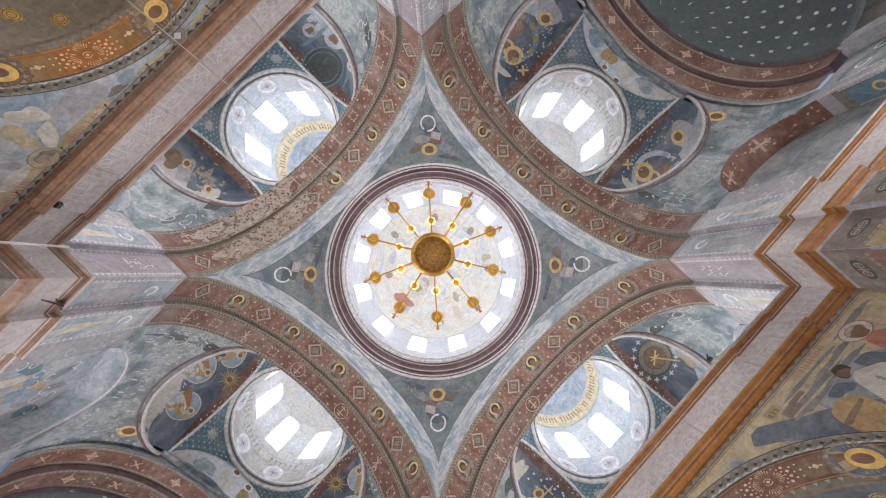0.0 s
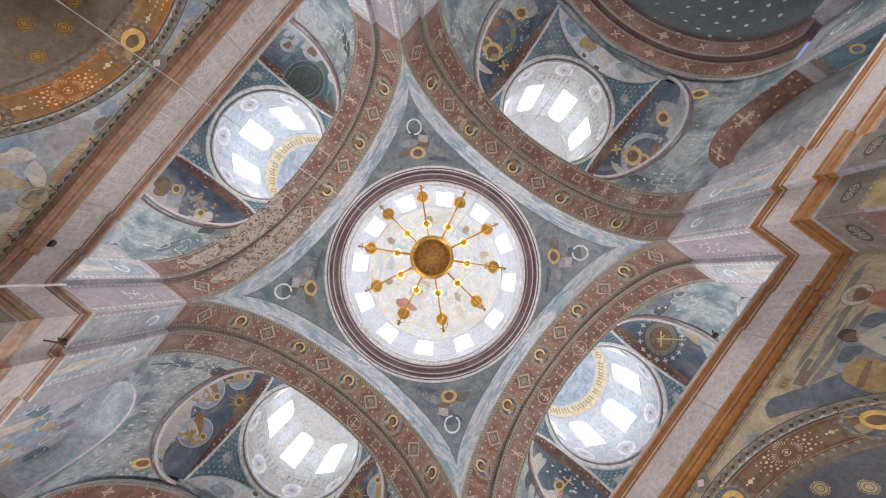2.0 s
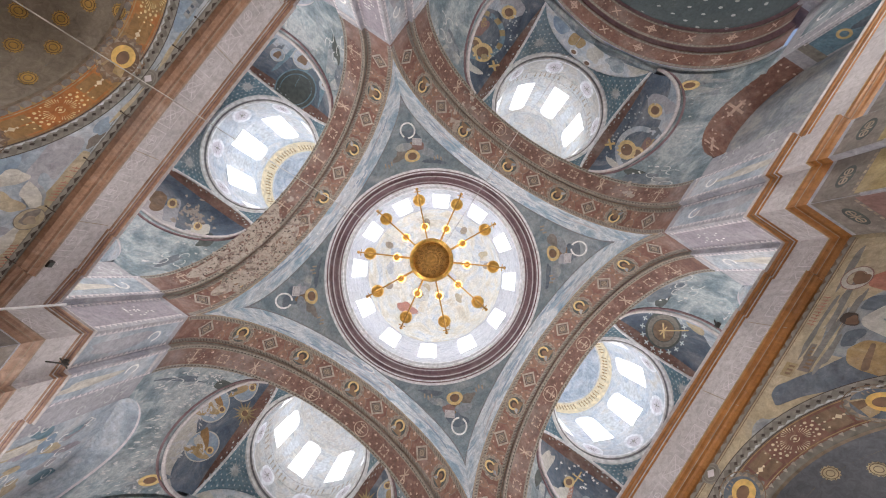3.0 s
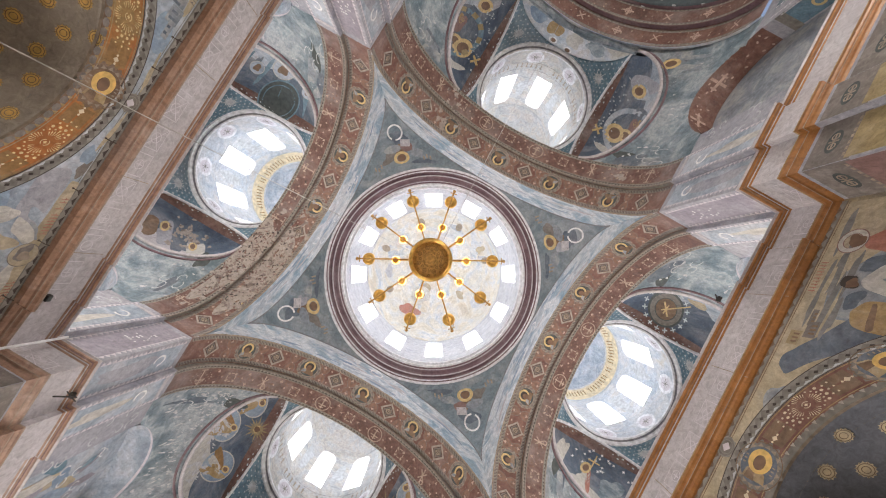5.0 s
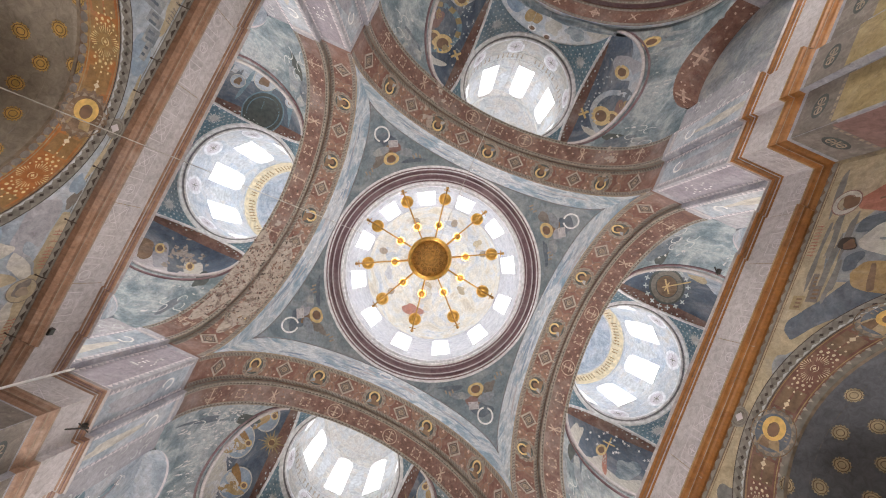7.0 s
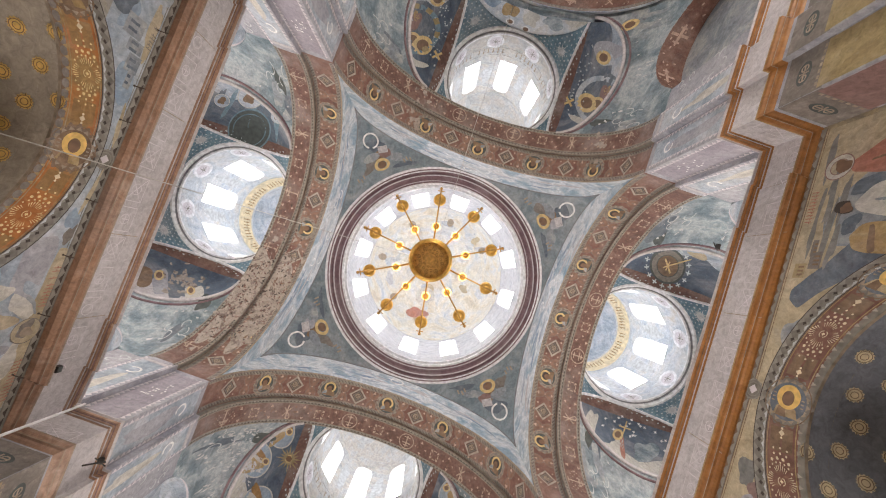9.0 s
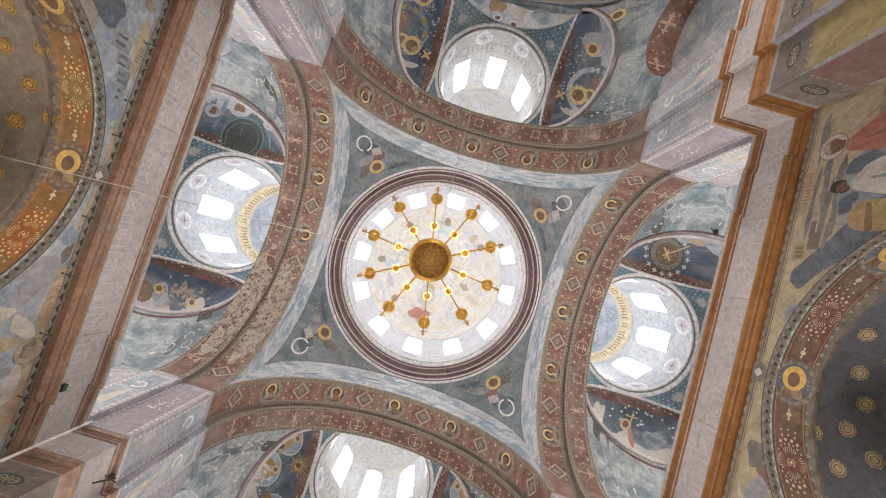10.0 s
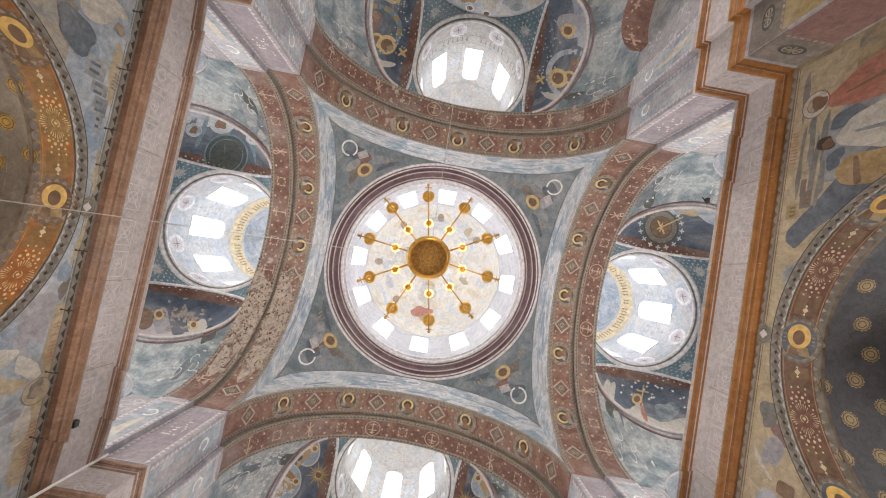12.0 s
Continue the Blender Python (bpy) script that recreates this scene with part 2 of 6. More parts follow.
M_OVALBAND = fresco("grey_brown_pier_paint", [(0.3, (0.15, 0.13, 0.12)), (0.55, (0.21, 0.185, 0.17)), (0.75, (0.3, 0.27, 0.25))], 1.2, (0.4, 0.36, 0.33), 0.3)
M_LILAC = paint("lilac_line_paint", (0.62, 0.58, 0.62), 0.7, 0, 0.15)
M_NICHE = fresco("grey_blue_niche_paint", [(0.3, (0.14, 0.17, 0.2)), (0.48, (0.24, 0.27, 0.31)), (0.62, (0.36, 0.37, 0.38)), (0.78, (0.2, 0.22, 0.22))], 0.8, (0.45, 0.45, 0.45), 0.3, distort=2.0)
M_TAN = paint("tan_ornament_paint", (0.33, 0.265, 0.21), 0.7, 0, 0.3, 9)
M_LOZENGE = paint("pale_grey_lozenge_paint", (0.36, 0.32, 0.28), 0.7, 0, 0.3, 8)
M_LEAFBAND = paint("warm_brown_leaf_paint", (0.235, 0.135, 0.105), 0.7, 0, 0.3, 8)
M_PINKDOT = paint("pink_buff_dot_paint", (0.5, 0.36, 0.3), 0.7, 0, 0.25, 8)
M_EMBLEM = paint("buff_emblem_paint", (0.42, 0.32, 0.26), 0.7, 0, 0.3, 8)
M_GREYTRI = paint("grey_olive_ornament_paint", (0.2, 0.185, 0.165), 0.7, 0, 0.3, 9)
M_DARK = paint("dark_brown_ornament_paint", (0.055, 0.04, 0.035), 0.7)
M_TEAL = paint("dark_teal_ground_paint", (0.07, 0.085, 0.085), 0.7)
M_SKIN = paint("brown_ochre_face_paint", (0.19, 0.11, 0.07), 0.7)
M_GOLDPAINT = paint("gold_halo_paint", (0.62, 0.46, 0.22), 0.5, 0.08)
M_WHITE = paint("white_ornament_paint", (0.75, 0.75, 0.75), 0.7)
M_STARDOT = paint("pale_star_paint", (0.52, 0.58, 0.61), 0.7)
M_BRONZE = paint("aged_brass", (0.62, 0.36, 0.12), 0.42, 0.75, 0.25, 12)
M_GILT = paint("polished_brass", (0.85, 0.52, 0.15), 0.3, 0.8, 0.2, 12)
M_RUST = paint("rusty_iron", (0.12, 0.09, 0.075), 0.7, 0.3, 0.3, 20)
M_BRASSDARK = paint("shadowed_brass", (0.3, 0.17, 0.065), 0.45, 0.75, 0.3, 14)
M_DARKMETAL = paint("dark_iron", (0.05, 0.045, 0.042), 0.5, 0.6)
M_CABLE = paint("grey_steel_cable", (0.5, 0.48, 0.46), 0.4, 0.3)
M_STONE = fresco("stone_floor", [(0.3, (0.36, 0.33, 0.29)), (0.7, (0.52, 0.48, 0.43))], 0.5, (0.4, 0.4, 0.4), 0.1, rough=0.3)
M_DAY = glow("daylight_glass", (0.9, 0.95, 1.0), DAY_DRUM)
# glow of the unseen low panes that were added as fill light
M_LOWFILL = glow("low_fill_glow", (1.0, 0.97, 0.93), 3.0)
M_BULB = glow("warm_lamp_glass", (1.0, 0.5, 0.1), 4.5)

# ---- building blocks ----
def part(name, bm, mat, parent, label="", smooth=False, thick=0.0):
    me = bpy.data.meshes.new(name)
    bm.to_mesh(me)
    bm.free()
    me.materials.append(mat)
    if smooth:
        me.polygons.foreach_set("use_smooth", [True] * len(me.polygons))
    ob = new(name, me)
    ob.parent = parent
    if label:
        ob["label"] = label
    if thick:
        sol = ob.modifiers.new("thickness", 'SOLIDIFY')
        sol.thickness, sol.offset = thick, -1
    return ob


def thing(name, label, category, kind="", group="", m=None):
    ob = new(name)
    ob.empty_display_size = 0.3
    if m is not None:
        ob.matrix_basis = m
    return tagged(ob, label, category, group, kind)


def sheet(f, us, vs, toward=None, keep=None):
    """A grid over f(u, v), its faces turned towards a point."""
    bm = bmesh.new()
    rows = [[bm.verts.new(f(u, v)) for v in vs] for u in us]
    for i in range(len(us) - 1):
        for j in range(len(vs) - 1):
            if keep and not keep((us[i] + us[i + 1]) / 2, (vs[j] + vs[j + 1]) / 2):
                continue
            q = [rows[i][j], rows[i + 1][j], rows[i + 1][j + 1], rows[i][j + 1]]
            try:
                bm.faces.new(q)
            except ValueError:
                pass
    bmesh.ops.remove_doubles(bm, verts=bm.verts, dist=1e-5)
    bm.normal_update()
    if toward is not None:
        t = Vector(toward)
        s = sum(fc.normal.dot(t - fc.calc_center_median()) for fc in bm.faces)
        if s < 0:
            bmesh.ops.reverse_faces(bm, faces=bm.faces)
    return bm


def lin(a, b, n):
    return [a + (b - a) * i / n for i in range(n + 1)]


def box(bm, x0, x1, y0, y1, z0, z1):
    v = [bm.verts.new((x, y, z)) for z in (z0, z1) for x, y in ((x0, y0), (x1, y0), (x1, y1), (x0, y1))]
    for f in ((3, 2, 1, 0), (4, 5, 6, 7), (0, 1, 5, 4), (1, 2, 6, 5), (2, 3, 7, 6), (3, 0, 4, 7)):
        bm.faces.new([v[i] for i in f])
    return bm


def lathe(profile, n=48, closed=False, a0=0.0, a1=2 * math.pi):
    """A surface turned about the z axis from (radius, height) pairs."""
    bm = bmesh.new()
    full = abs(a1 - a0 - 2 * math.pi) < 1e-6
    m = n if full else n + 1
    rows = [[bm.verts.new((r * math.cos(a0 + (a1 - a0) * i / n), r * math.sin(a0 + (a1 - a0) * i / n), z)) for i in range(m)] for r, z in profile]
    k = len(profile)
    for j in range(k if closed else k - 1):
        for i in range(n):
            a, b = rows[j], rows[(j + 1) % k]
            bm.faces.new((a[i], a[(i + 1) % m], b[(i + 1) % m], b[i]))
    bmesh.ops.remove_doubles(bm, verts=bm.verts, dist=1e-5)
    bm.normal_update()
    return bm


def sweep(path, profile, closed=False):
    """A moulding: (out, height) profile carried along a plan polyline with mitred corners; out is to the path's left."""
    bm = bmesh.new()
    pts = [Vector(p) for p in path]
    n = len(pts)
    rows = []
    for i, p in enumerate(pts):
        a = (p - pts[i - 1]).normalized() if (i or closed) else None
        b = (pts[(i + 1) % n] - p).normalized() if (i < n - 1 or closed) else None
        na = Vector((-a.y, a.x)) if a else None
        nb = Vector((-b.y, b.x)) if b else None
        if na is None or nb is None:
            mit = nb if na is None else na
        else:
            mit = (na + nb) / (1 + na.dot(nb))
        rows.append([bm.verts.new((p.x + mit.x * o, p.y + mit.y * o, z)) for o, z in profile])
    k = len(profile)
    for i in range(n if closed else n - 1):
        for j in range(k - 1):
            a, b = rows[i], rows[(i + 1) % n]
            bm.faces.new((a[j], b[j], b[j + 1], a[j + 1]))
    bm.normal_update()
    bmesh.ops.recalc_face_normals(bm, faces=bm.faces)
    return bm


def tube(points, r, n=8):
    """A round bar along a line of points."""
    bm = bmesh.new()
    pts = [Vector(p) for p in points]
    rings = []
    for i, p in enumerate(pts):
        d = (pts[min(i + 1, len(pts) - 1)] - pts[max(i - 1, 0)]).normalized()
        s = d.cross(Vector((0, 0, 1)) if abs(d.z) < 0.9 else Vector((1, 0, 0))).normalized()
        u = s.cross(d)
        rings.append([bm.verts.new(p + (s * math.cos(2 * math.pi * k / n) + u * math.sin(2 * math.pi * k / n)) * r) for k in range(n)])
    for a, b in zip(rings, rings[1:]):
        for k in range(n):
            bm.faces.new((a[k], a[(k + 1) % n], b[(k + 1) % n], b[k]))
    bm.faces.new(rings[0][::-1])
    bm.faces.new(rings[-1])
    bmesh.ops.recalc_face_normals(bm, faces=bm.faces)
    return bm


# flat painted shapes, as lists of polygons round their own middle, in metres
def disc(r, n=20, x=0, y=0, sy=1.0):
    return [[(x + r * math.cos(2 * math.pi * i / n), y + sy * r * math.sin(2 * math.pi * i / n)) for i in range(n)]]


def hoop(r0, r1, n=24, x=0, y=0, sy=1.0, a0=0.0, a1=360.0):
    out = []
    for i in range(n):
        a, b = radians(a0 + (a1 - a0) * i / n), radians(a0 + (a1 - a0) * (i + 1) / n)
        out.append([(x + r * math.cos(t), y + sy * r * math.sin(t)) for r, t in ((r0, a), (r1, a), (r1, b), (r0, b))])
    return out


def rect(w, h, x=0, y=0, turn=0.0):
    c, s = math.cos(radians(turn)), math.sin(radians(turn))
    return [[(x + c * a - s * b, y + s * a + c * b) for a, b in ((-w / 2, -h / 2), (w / 2, -h / 2), (w / 2, h / 2), (-w / 2, h / 2))]]


def frame_square(r0, r1, turn=45):
    out = []
    for k in range(4):
        a, b = radians(turn + 90 * k), radians(turn + 90 * (k + 1))
        out.append([(r * math.cos(t), r * math.sin(t)) for r, t in ((r0, a), (r1, a), (r1, b), (r0, b))])
    return out


def cross(s, w, turn=0.0, x=0, y=0):
    return rect(s, w, x, y, turn) + rect(w, (s - w) / 2, x - math.sin(radians(turn)) * (s + w) / 4, y + math.cos(radians(turn)) * (s + w) / 4, turn) \
        + rect(w, (s - w) / 2, x + math.sin(radians(turn)) * (s + w) / 4, y - math.cos(radians(turn)) * (s + w) / 4, turn)


def rays(r0, r1, n, w):
    out = []
    for k in range(n):
        a = 2 * math.pi * k / n
        c, s = math.cos(a), math.sin(a)
        rr = r1 * (1.0 if k % 2 else 0.72)
        out.append([(c * r0 + s * w, s * r0 - c * w), (c * rr, s * rr), (c * r0 - s * w, s * r0 + c * w)])
    return out


def rosette(r, petals=12):
    n = petals * 6
    return [[(r * (0.92 + 0.08 * math.cos(petals * 2 * math.pi * i / n)) * math.cos(2 * math.pi * i / n),
              r * (0.92 + 0.08 * math.cos(petals * 2 * math.pi * i / n)) * math.sin(2 * math.pi * i / n)) for i in range(n)]]


def stamp(name, mat, parent, f, places, shape, lift=0.006, label=""):
    """Painted shapes laid on a surface f(u, v, lift), u and v in metres, at (u, v, size, turn)."""
    bm = bmesh.new()
    for u, v, s, turn in places:
        c, d = math.cos(radians(turn)), math.sin(radians(turn))
        for poly in shape:
            if len(poly) > 4:
                # rings towards the middle, so that large shapes follow a curved wall
                ma, mb = sum(a for a, b in poly) / len(poly), sum(b for a, b in poly) / len(poly)
                span = s * max(math.hypot(a - ma, b - mb) for a, b in poly)
                steps = max(1, min(6, math.ceil(span / 0.16)))
                rows = []
                for k in range(steps, 0, -1):
                    e = k / steps
                    rows.append([bm.verts.new(f(u + s * (c * x - d * y), v + s * (d * x + c * y), lift)) for x, y in [(ma + (a - ma) * e, mb + (b - mb) * e) for a, b in poly]])
                n = len(poly)
                for ra, rb in zip(rows, rows[1:]):
                    for i in range(n):
                        bm.faces.new((ra[i], ra[(i + 1) % n], rb[(i + 1) % n], rb[i]))
                mid = bm.verts.new(f(u + s * (c * ma - d * mb), v + s * (d * ma + c * mb), lift))
                for i in range(n):
                    bm.faces.new((mid, rows[-1][i], rows[-1][(i + 1) % n]))
            else:
                bm.faces.new([bm.verts.new(f(u + s * (c * a - d * b), v + s * (d * a + c * b), lift)) for a, b in poly])
    return part(name, bm, mat, parent, label)


def zigzag(length, width, pitch):
    n = max(1, round(length / pitch))
    p = length / n
    return [[(-length / 2 + p * i, -width / 2), (-length / 2 + p * (i + 1), -width / 2), (-length / 2 + p * (i + 0.5), width / 2)] for i in range(n)]


# ---- plan, in metres over the floor ----
S = 5.0                 # half the crossing
Z_SPRING = 12.84
RISE = 4.21
Z_TIP = 15.82           # foot of the pendentives
RISE_P = 3.45
X_STEP, X_BAY, X_END = 5.98, 6.85, 12.1
B2, RISE2 = 4.87, 4.12   # the inner order of the crossing arches
BAY_C, BAY_W, BAY_D = 9.38, 2.65, 1.45
Z_BAYRING, R_BAY = 18.85, 2.5


def arch_point(a, b, rise, x):
    return Vector((x, b * math.cos(a), Z_SPRING + rise * math.sin(a)))


def vault_z(y, b=S, rise=4.15):
    return Z_SPRING + rise * math.sqrt(max(0.0, 1 - (y / b) ** 2))


NICHE_X, NICHE_R, NICHE_Z = 9.6, 1.9, 12.2


def vault_edge(x):
    """Where the vault meets the wall, or the arch of the niche that cuts into it."""
    z = NICHE_Z + math.sqrt(max(0.0, NICHE_R ** 2 - (x - NICHE_X) ** 2))
    return S * math.sqrt(1 - ((z - Z_SPRING) / 4.15) ** 2) if z > Z_SPRING else S


def arm(k):
    return Matrix.Rotation(radians(90 * k), 4, 'Z')

# ---- the large structure ----
def soffit_map(b, rise, x0):
    """u runs along the arch from its crown, v outward from x0."""
    def f(u, v, lift):
        a = math.pi / 2 + u / (0.5 * (b + rise))
        n = Vector((0, -math.cos(a) / b, -math.sin(a) / rise)).normalized()
        return arch_point(a, b, rise, x0 + v) + n * lift
    return f


def bust(parent, f, u, v, s, turn=0.0, ring=M_TAN):
    at = [(u, v, s, turn)]
    med = stamp("medallion", M_OVALBAND, parent, f, at, rosette(0.41, 12), 0.006, "muted round medallion with a gold halo")
    stamp("rim", ring, med, f, at, hoop(0.372, 0.388, 24) + hoop(0.285, 0.3, 24), 0.008)
    stamp("wreath", M_TEETH, med, f, at, [p for i in range(14) for p in rect(0.1, 0.028, 0.337 * math.cos(i * math.pi / 7), 0.337 * math.sin(i * math.pi / 7), i * 25.7 + 45)], 0.009)
    stamp("ground", M_TEAL, med, f, at, disc(0.28, 20), 0.0085)
    stamp("shoulders", M_BROWN, med, f, at, [[(-0.24, -0.2), (0.24, -0.2), (0.2, -0.06), (0.08, 0.0), (-0.08, 0.0), (-0.2, -0.06)]], 0.01)
    stamp("mantle", M_NICHE, med, f, at, [[(0.04, -0.22), (0.21, -0.19), (0.16, -0.05), (0.07, -0.03)]], 0.0115)
    stamp("halo", M_GOLDPAINT, med, f, at, hoop(0.132, 0.195, 24, 0, 0.08, 1, -50, 230), 0.012)
    stamp("hair", M_DARK, med, f, at, disc(0.125, 14, 0, 0.07), 0.0125)
    stamp("face", M_SKIN, med, f, at, disc(0.085, 14, 0.01, 0.03, 1.2), 0.014)


def icon(parent, f, u, v, s, turn, ground):
    med = stamp("medallion", ground, parent, f, [(u, v, s, turn)], disc(0.3, 28), 0.008, "round icon with a gold halo and plain bust")
    stamp("rim", M_BROWN, med, f, [(u, v, s, turn)], hoop(0.37, 0.385, 32), 0.01)
    stamp("scallops", M_TAN, med, f, [(u, v, s, turn)], [p for i in range(16) for p in [[(x * math.cos(i * math.pi / 8) - y * math.sin(i * math.pi / 8), x * math.sin(i * math.pi / 8) + y * math.cos(i * math.pi / 8)) for x, y in ((0.3, -0.05), (0.36, 0), (0.3, 0.05))]]], 0.009)
    stamp("shoulders", M_OCHREWING, med, f, [(u, v, s, turn)], [[(-0.2, -0.24), (0.2, -0.24), (0.16, -0.1), (0.06, -0.03), (-0.06, -0.03), (-0.16, -0.1)]], 0.01)
    stamp("mantle", M_BROWN, med, f, [(u, v, s, turn)], [[(-0.16, -0.25), (0.02, -0.25), (-0.03, -0.06), (-0.13, -0.1)]], 0.011)
    stamp("halo", M_STARGOLD, med, f, [(u, v, s, turn)], disc(0.195, 28, 0, 0.07), 0.012)
    stamp("hair", M_BROWN, med, f, [(u, v, s, turn)], disc(0.1, 18, 0, 0.05, 1.2), 0.013)
    stamp("face", M_SKIN, med, f, [(u, v, s, turn)], disc(0.085, 16, 0, 0.04, 1.25), 0.014)
    stamp("script", M_TAN, med, f, [(u, v, s, turn)], [p for x in (-0.24, 0.24) for j in range(3) for p in rect(0.05, 0.02, x, 0.08 - 0.06 * j)], 0.012)


def halo(parent, f, u, v, s, turn=0.0):
    h = stamp("halo", M_GOLDPAINT, parent, f, [(u, v, s, turn)], hoop(0.2, 0.34, 20), 0.03, "painted gold halo")
    stamp("face", M_SKIN, h, f, [(u, v, s, turn)], disc(0.2, 14), 0.032)


def blob(r, sy, seed, n=26, rough=0.16):
    """An uneven painted patch."""
    rng = random.Random(seed)
    ph = [rng.uniform(0, 6.28) for _ in range(4)]
    out = []
    for i in range(n):
        a = 2 * math.pi * i / n
        q = 1 + rough * sum(math.sin((j + 2) * a + ph[j]) / (1 + 0.5 * j) for j in range(4))
        out.append((r * q * math.cos(a), sy * r * q * math.sin(a)))
    return [out]


def robe(parent, mat, f, u, v, w, h, turn=0.0, seed=1, lift=0.02, name="robe"):
    return stamp(name, mat, parent, f, [(u, v, 1, turn)], blob(w / 2, h / w, seed), lift)


def crossing_arch(k):
    th = thing("crossing_arch", "stepped arch painted with red-brown ornament bands", "arch", "structure", "arches round the crossing", arm(k))
    inside = (0, 0, Z_SPRING)
    aa = lin(0, math.pi, 48)
    part("front_soffit", sheet(lambda a, x: arch_point(a, S, RISE, x), aa, lin(S, X_STEP, 3), (5.5, 0, Z_SPRING)), M_ARCH, th, smooth=True)
    part("step_face", sheet(lambda a, t: arch_point(a, S + (B2 - S) * t, RISE + (RISE2 - RISE) * t, X_STEP), aa, [0, 1], inside), M_GREYTRI, th)
    part("inner_soffit", sheet(lambda a, x: arch_point(a, B2, RISE2, x), aa, lin(X_STEP, X_BAY, 3), (6.4, 0, Z_SPRING)), M_ARCH2, th, smooth=True)
    part("back_face", sheet(lambda a, t: arch_point(a, B2 + (5.6 - B2) * t, RISE2 + (4.8 - RISE2) * t, X_BAY), aa, [0, 1], (9, 0, Z_SPRING)), M_GREEN, th)

    def face(y, t):
        lo = Z_SPRING + RISE * math.sqrt(max(0, 1 - (y / S) ** 2))
        hi = Z_TIP + RISE_P * math.sqrt(max(0, 1 - (y / S) ** 2))
        return Vector((S, y, lo + (hi - lo) * t))
    ys = [S * math.cos(a) for a in aa]
    part("cloud_band", sheet(face, ys, lin(0, 1, 4), inside), M_SKYBAND, th, "pale blue band painted with clouds")

    part("dark_line", tube([face(y, 1) + Vector((-0.01, 0, 0)) for y in ys[1:-1]], 0.028, 6), M_GREYLINE, th)
    part("pale_line", tube([face(y, 1) + Vector((-0.01, 0, 0.07)) for y in ys[2:-2]], 0.018, 6), M_LILAC, th)
    part("edge_line", tube([face(y, 0) + Vector((-0.005, 0, 0.03)) for y in ys[1:-1]], 0.022, 6), M_TAN, th)
    f1, f2 = soffit_map(S, RISE, S), soffit_map(B2, RISE2, X_STEP)
    arc = math.pi * 0.5 * (S + RISE) * 0.985
    strip = lambda w, d=0.0: [r for i in range(72) for r in rect(arc / 72, w, -arc / 2 + arc / 72 * (i + 0.5), d)]
    rng = random.Random(11 + k)
    # twisted rope on both edges of the front order
    for e in (0.075, 0.885):
        stamp("border_ground", M_OVALBAND, th, f1, [(0, e, 1, 0)], strip(0.13), 0.003)
        stamp("rope_border", M_TEETH, th, f1, [(-arc / 2 + 0.125 * i, e, 1, 0) for i in range(int(arc / 0.125))], [[(-0.07, -0.045), (-0.03, -0.045), (0.07, 0.045), (0.03, 0.045)]], 0.005)
        stamp("rope_shade", M_DARK, th, f1, [(-arc / 2 + 0.125 * i + 0.05, e, 1, 0) for i in range(int(arc / 0.125))], [[(-0.07, -0.045), (-0.05, -0.045), (0.05, 0.045), (0.03, 0.045)]], 0.0052)
        stamp("border_line", M_TAN, th, f1, [(0, e - 0.068, 1, 0), (0, e + 0.068, 1, 0)], strip(0.012), 0.0045)
    # toothed borders on the inner order
    for e in (0.075, 0.8):
        stamp("border_ground", M_GREYTRI, th, f2, [(0, e, 1, 0)], strip(0.12), 0.003)
        stamp("border_teeth", M_TEETH, th, f2, [(0, e, 1, 0)], [[(x, y * 1.0) for x, y in t] for t in zigzag(arc, 0.055, 0.13)], 0.0045)
        stamp("border_teeth", M_DARK, th, f2, [(0.065, e, 1, 180)], zigzag(arc, 0.04, 0.13), 0.005)
        stamp("border_line", M_TAN, th, f2, [(0, e - 0.062, 1, 0), (0, e + 0.062, 1, 0)], strip(0.01), 0.0045)
    for u in (0.0, 2.18, -2.18, 4.6, -4.6):
        bust(th, f1, u, 0.48, 1.08, 180 + rng.uniform(-8, 8))
    lozenges = [u * q for u in (1.11, 3.46, 6.04) for q in (1, -1)]
    for u in lozenges:
        rh = stamp("rhombus", M_LOZENGE, th, f1, [(u, 0.48, 1, 0)], frame_square(0.245, 0.33, 0), 0.006, "pale lozenge frame round a dark knot")
        stamp("filling", M_DARK, rh, f1, [(u, 0.48, 1, 0)], frame_square(0.0, 0.225, 0), 0.0065)
        stamp("inner_frame", M_OVALBAND, rh, f1, [(u, 0.48, 1, 0)], frame_square(0.15, 0.2, 0), 0.0075)
        stamp("scroll", M_TAN, rh, f1, [(u, 0.48, 1, 0)], hoop(0.06, 0.085, 10) + cross(0.17, 0.025) + frame_square(0.105, 0.125, 0), 0.009)
    # pointed leaves and seeds between medallion and lozenge
    spots = sorted([0.0, 2.18, -2.18, 4.6, -4.6] + lozenges)
    mids = [(a + b) / 2 for a, b in zip(spots, spots[1:])]
    leaf = [[(-0.02, -0.2), (0.06, -0.08), (0.07, 0.06), (0.0, 0.2), (-0.07, 0.06), (-0.06, -0.08)]]
    stamp("leaves", M_LEAFBAND, th, f1, [(u + d, 0.48 + v, 1, a) for u in mids for d, v, a in ((-0.08, 0.16, 25), (0.08, -0.16, 25), (-0.08, -0.16, -25), (0.08, 0.16, -25))], leaf, 0.0045)
    stamp("leaf_edges", M_OVALBAND, th, f1, [(u + d, 0.48 + v, 1.2, a) for u in mids for d, v, a in ((-0.08, 0.16, 25), (0.08, -0.16, 25), (-0.08, -0.16, -25), (0.08, 0.16, -25))], leaf, 0.0035)
    heart = [[(0, -0.06), (0.05, 0.015), (0.03, 0.05), (0, 0.03), (-0.03, 0.05), (-0.05, 0.015)]]
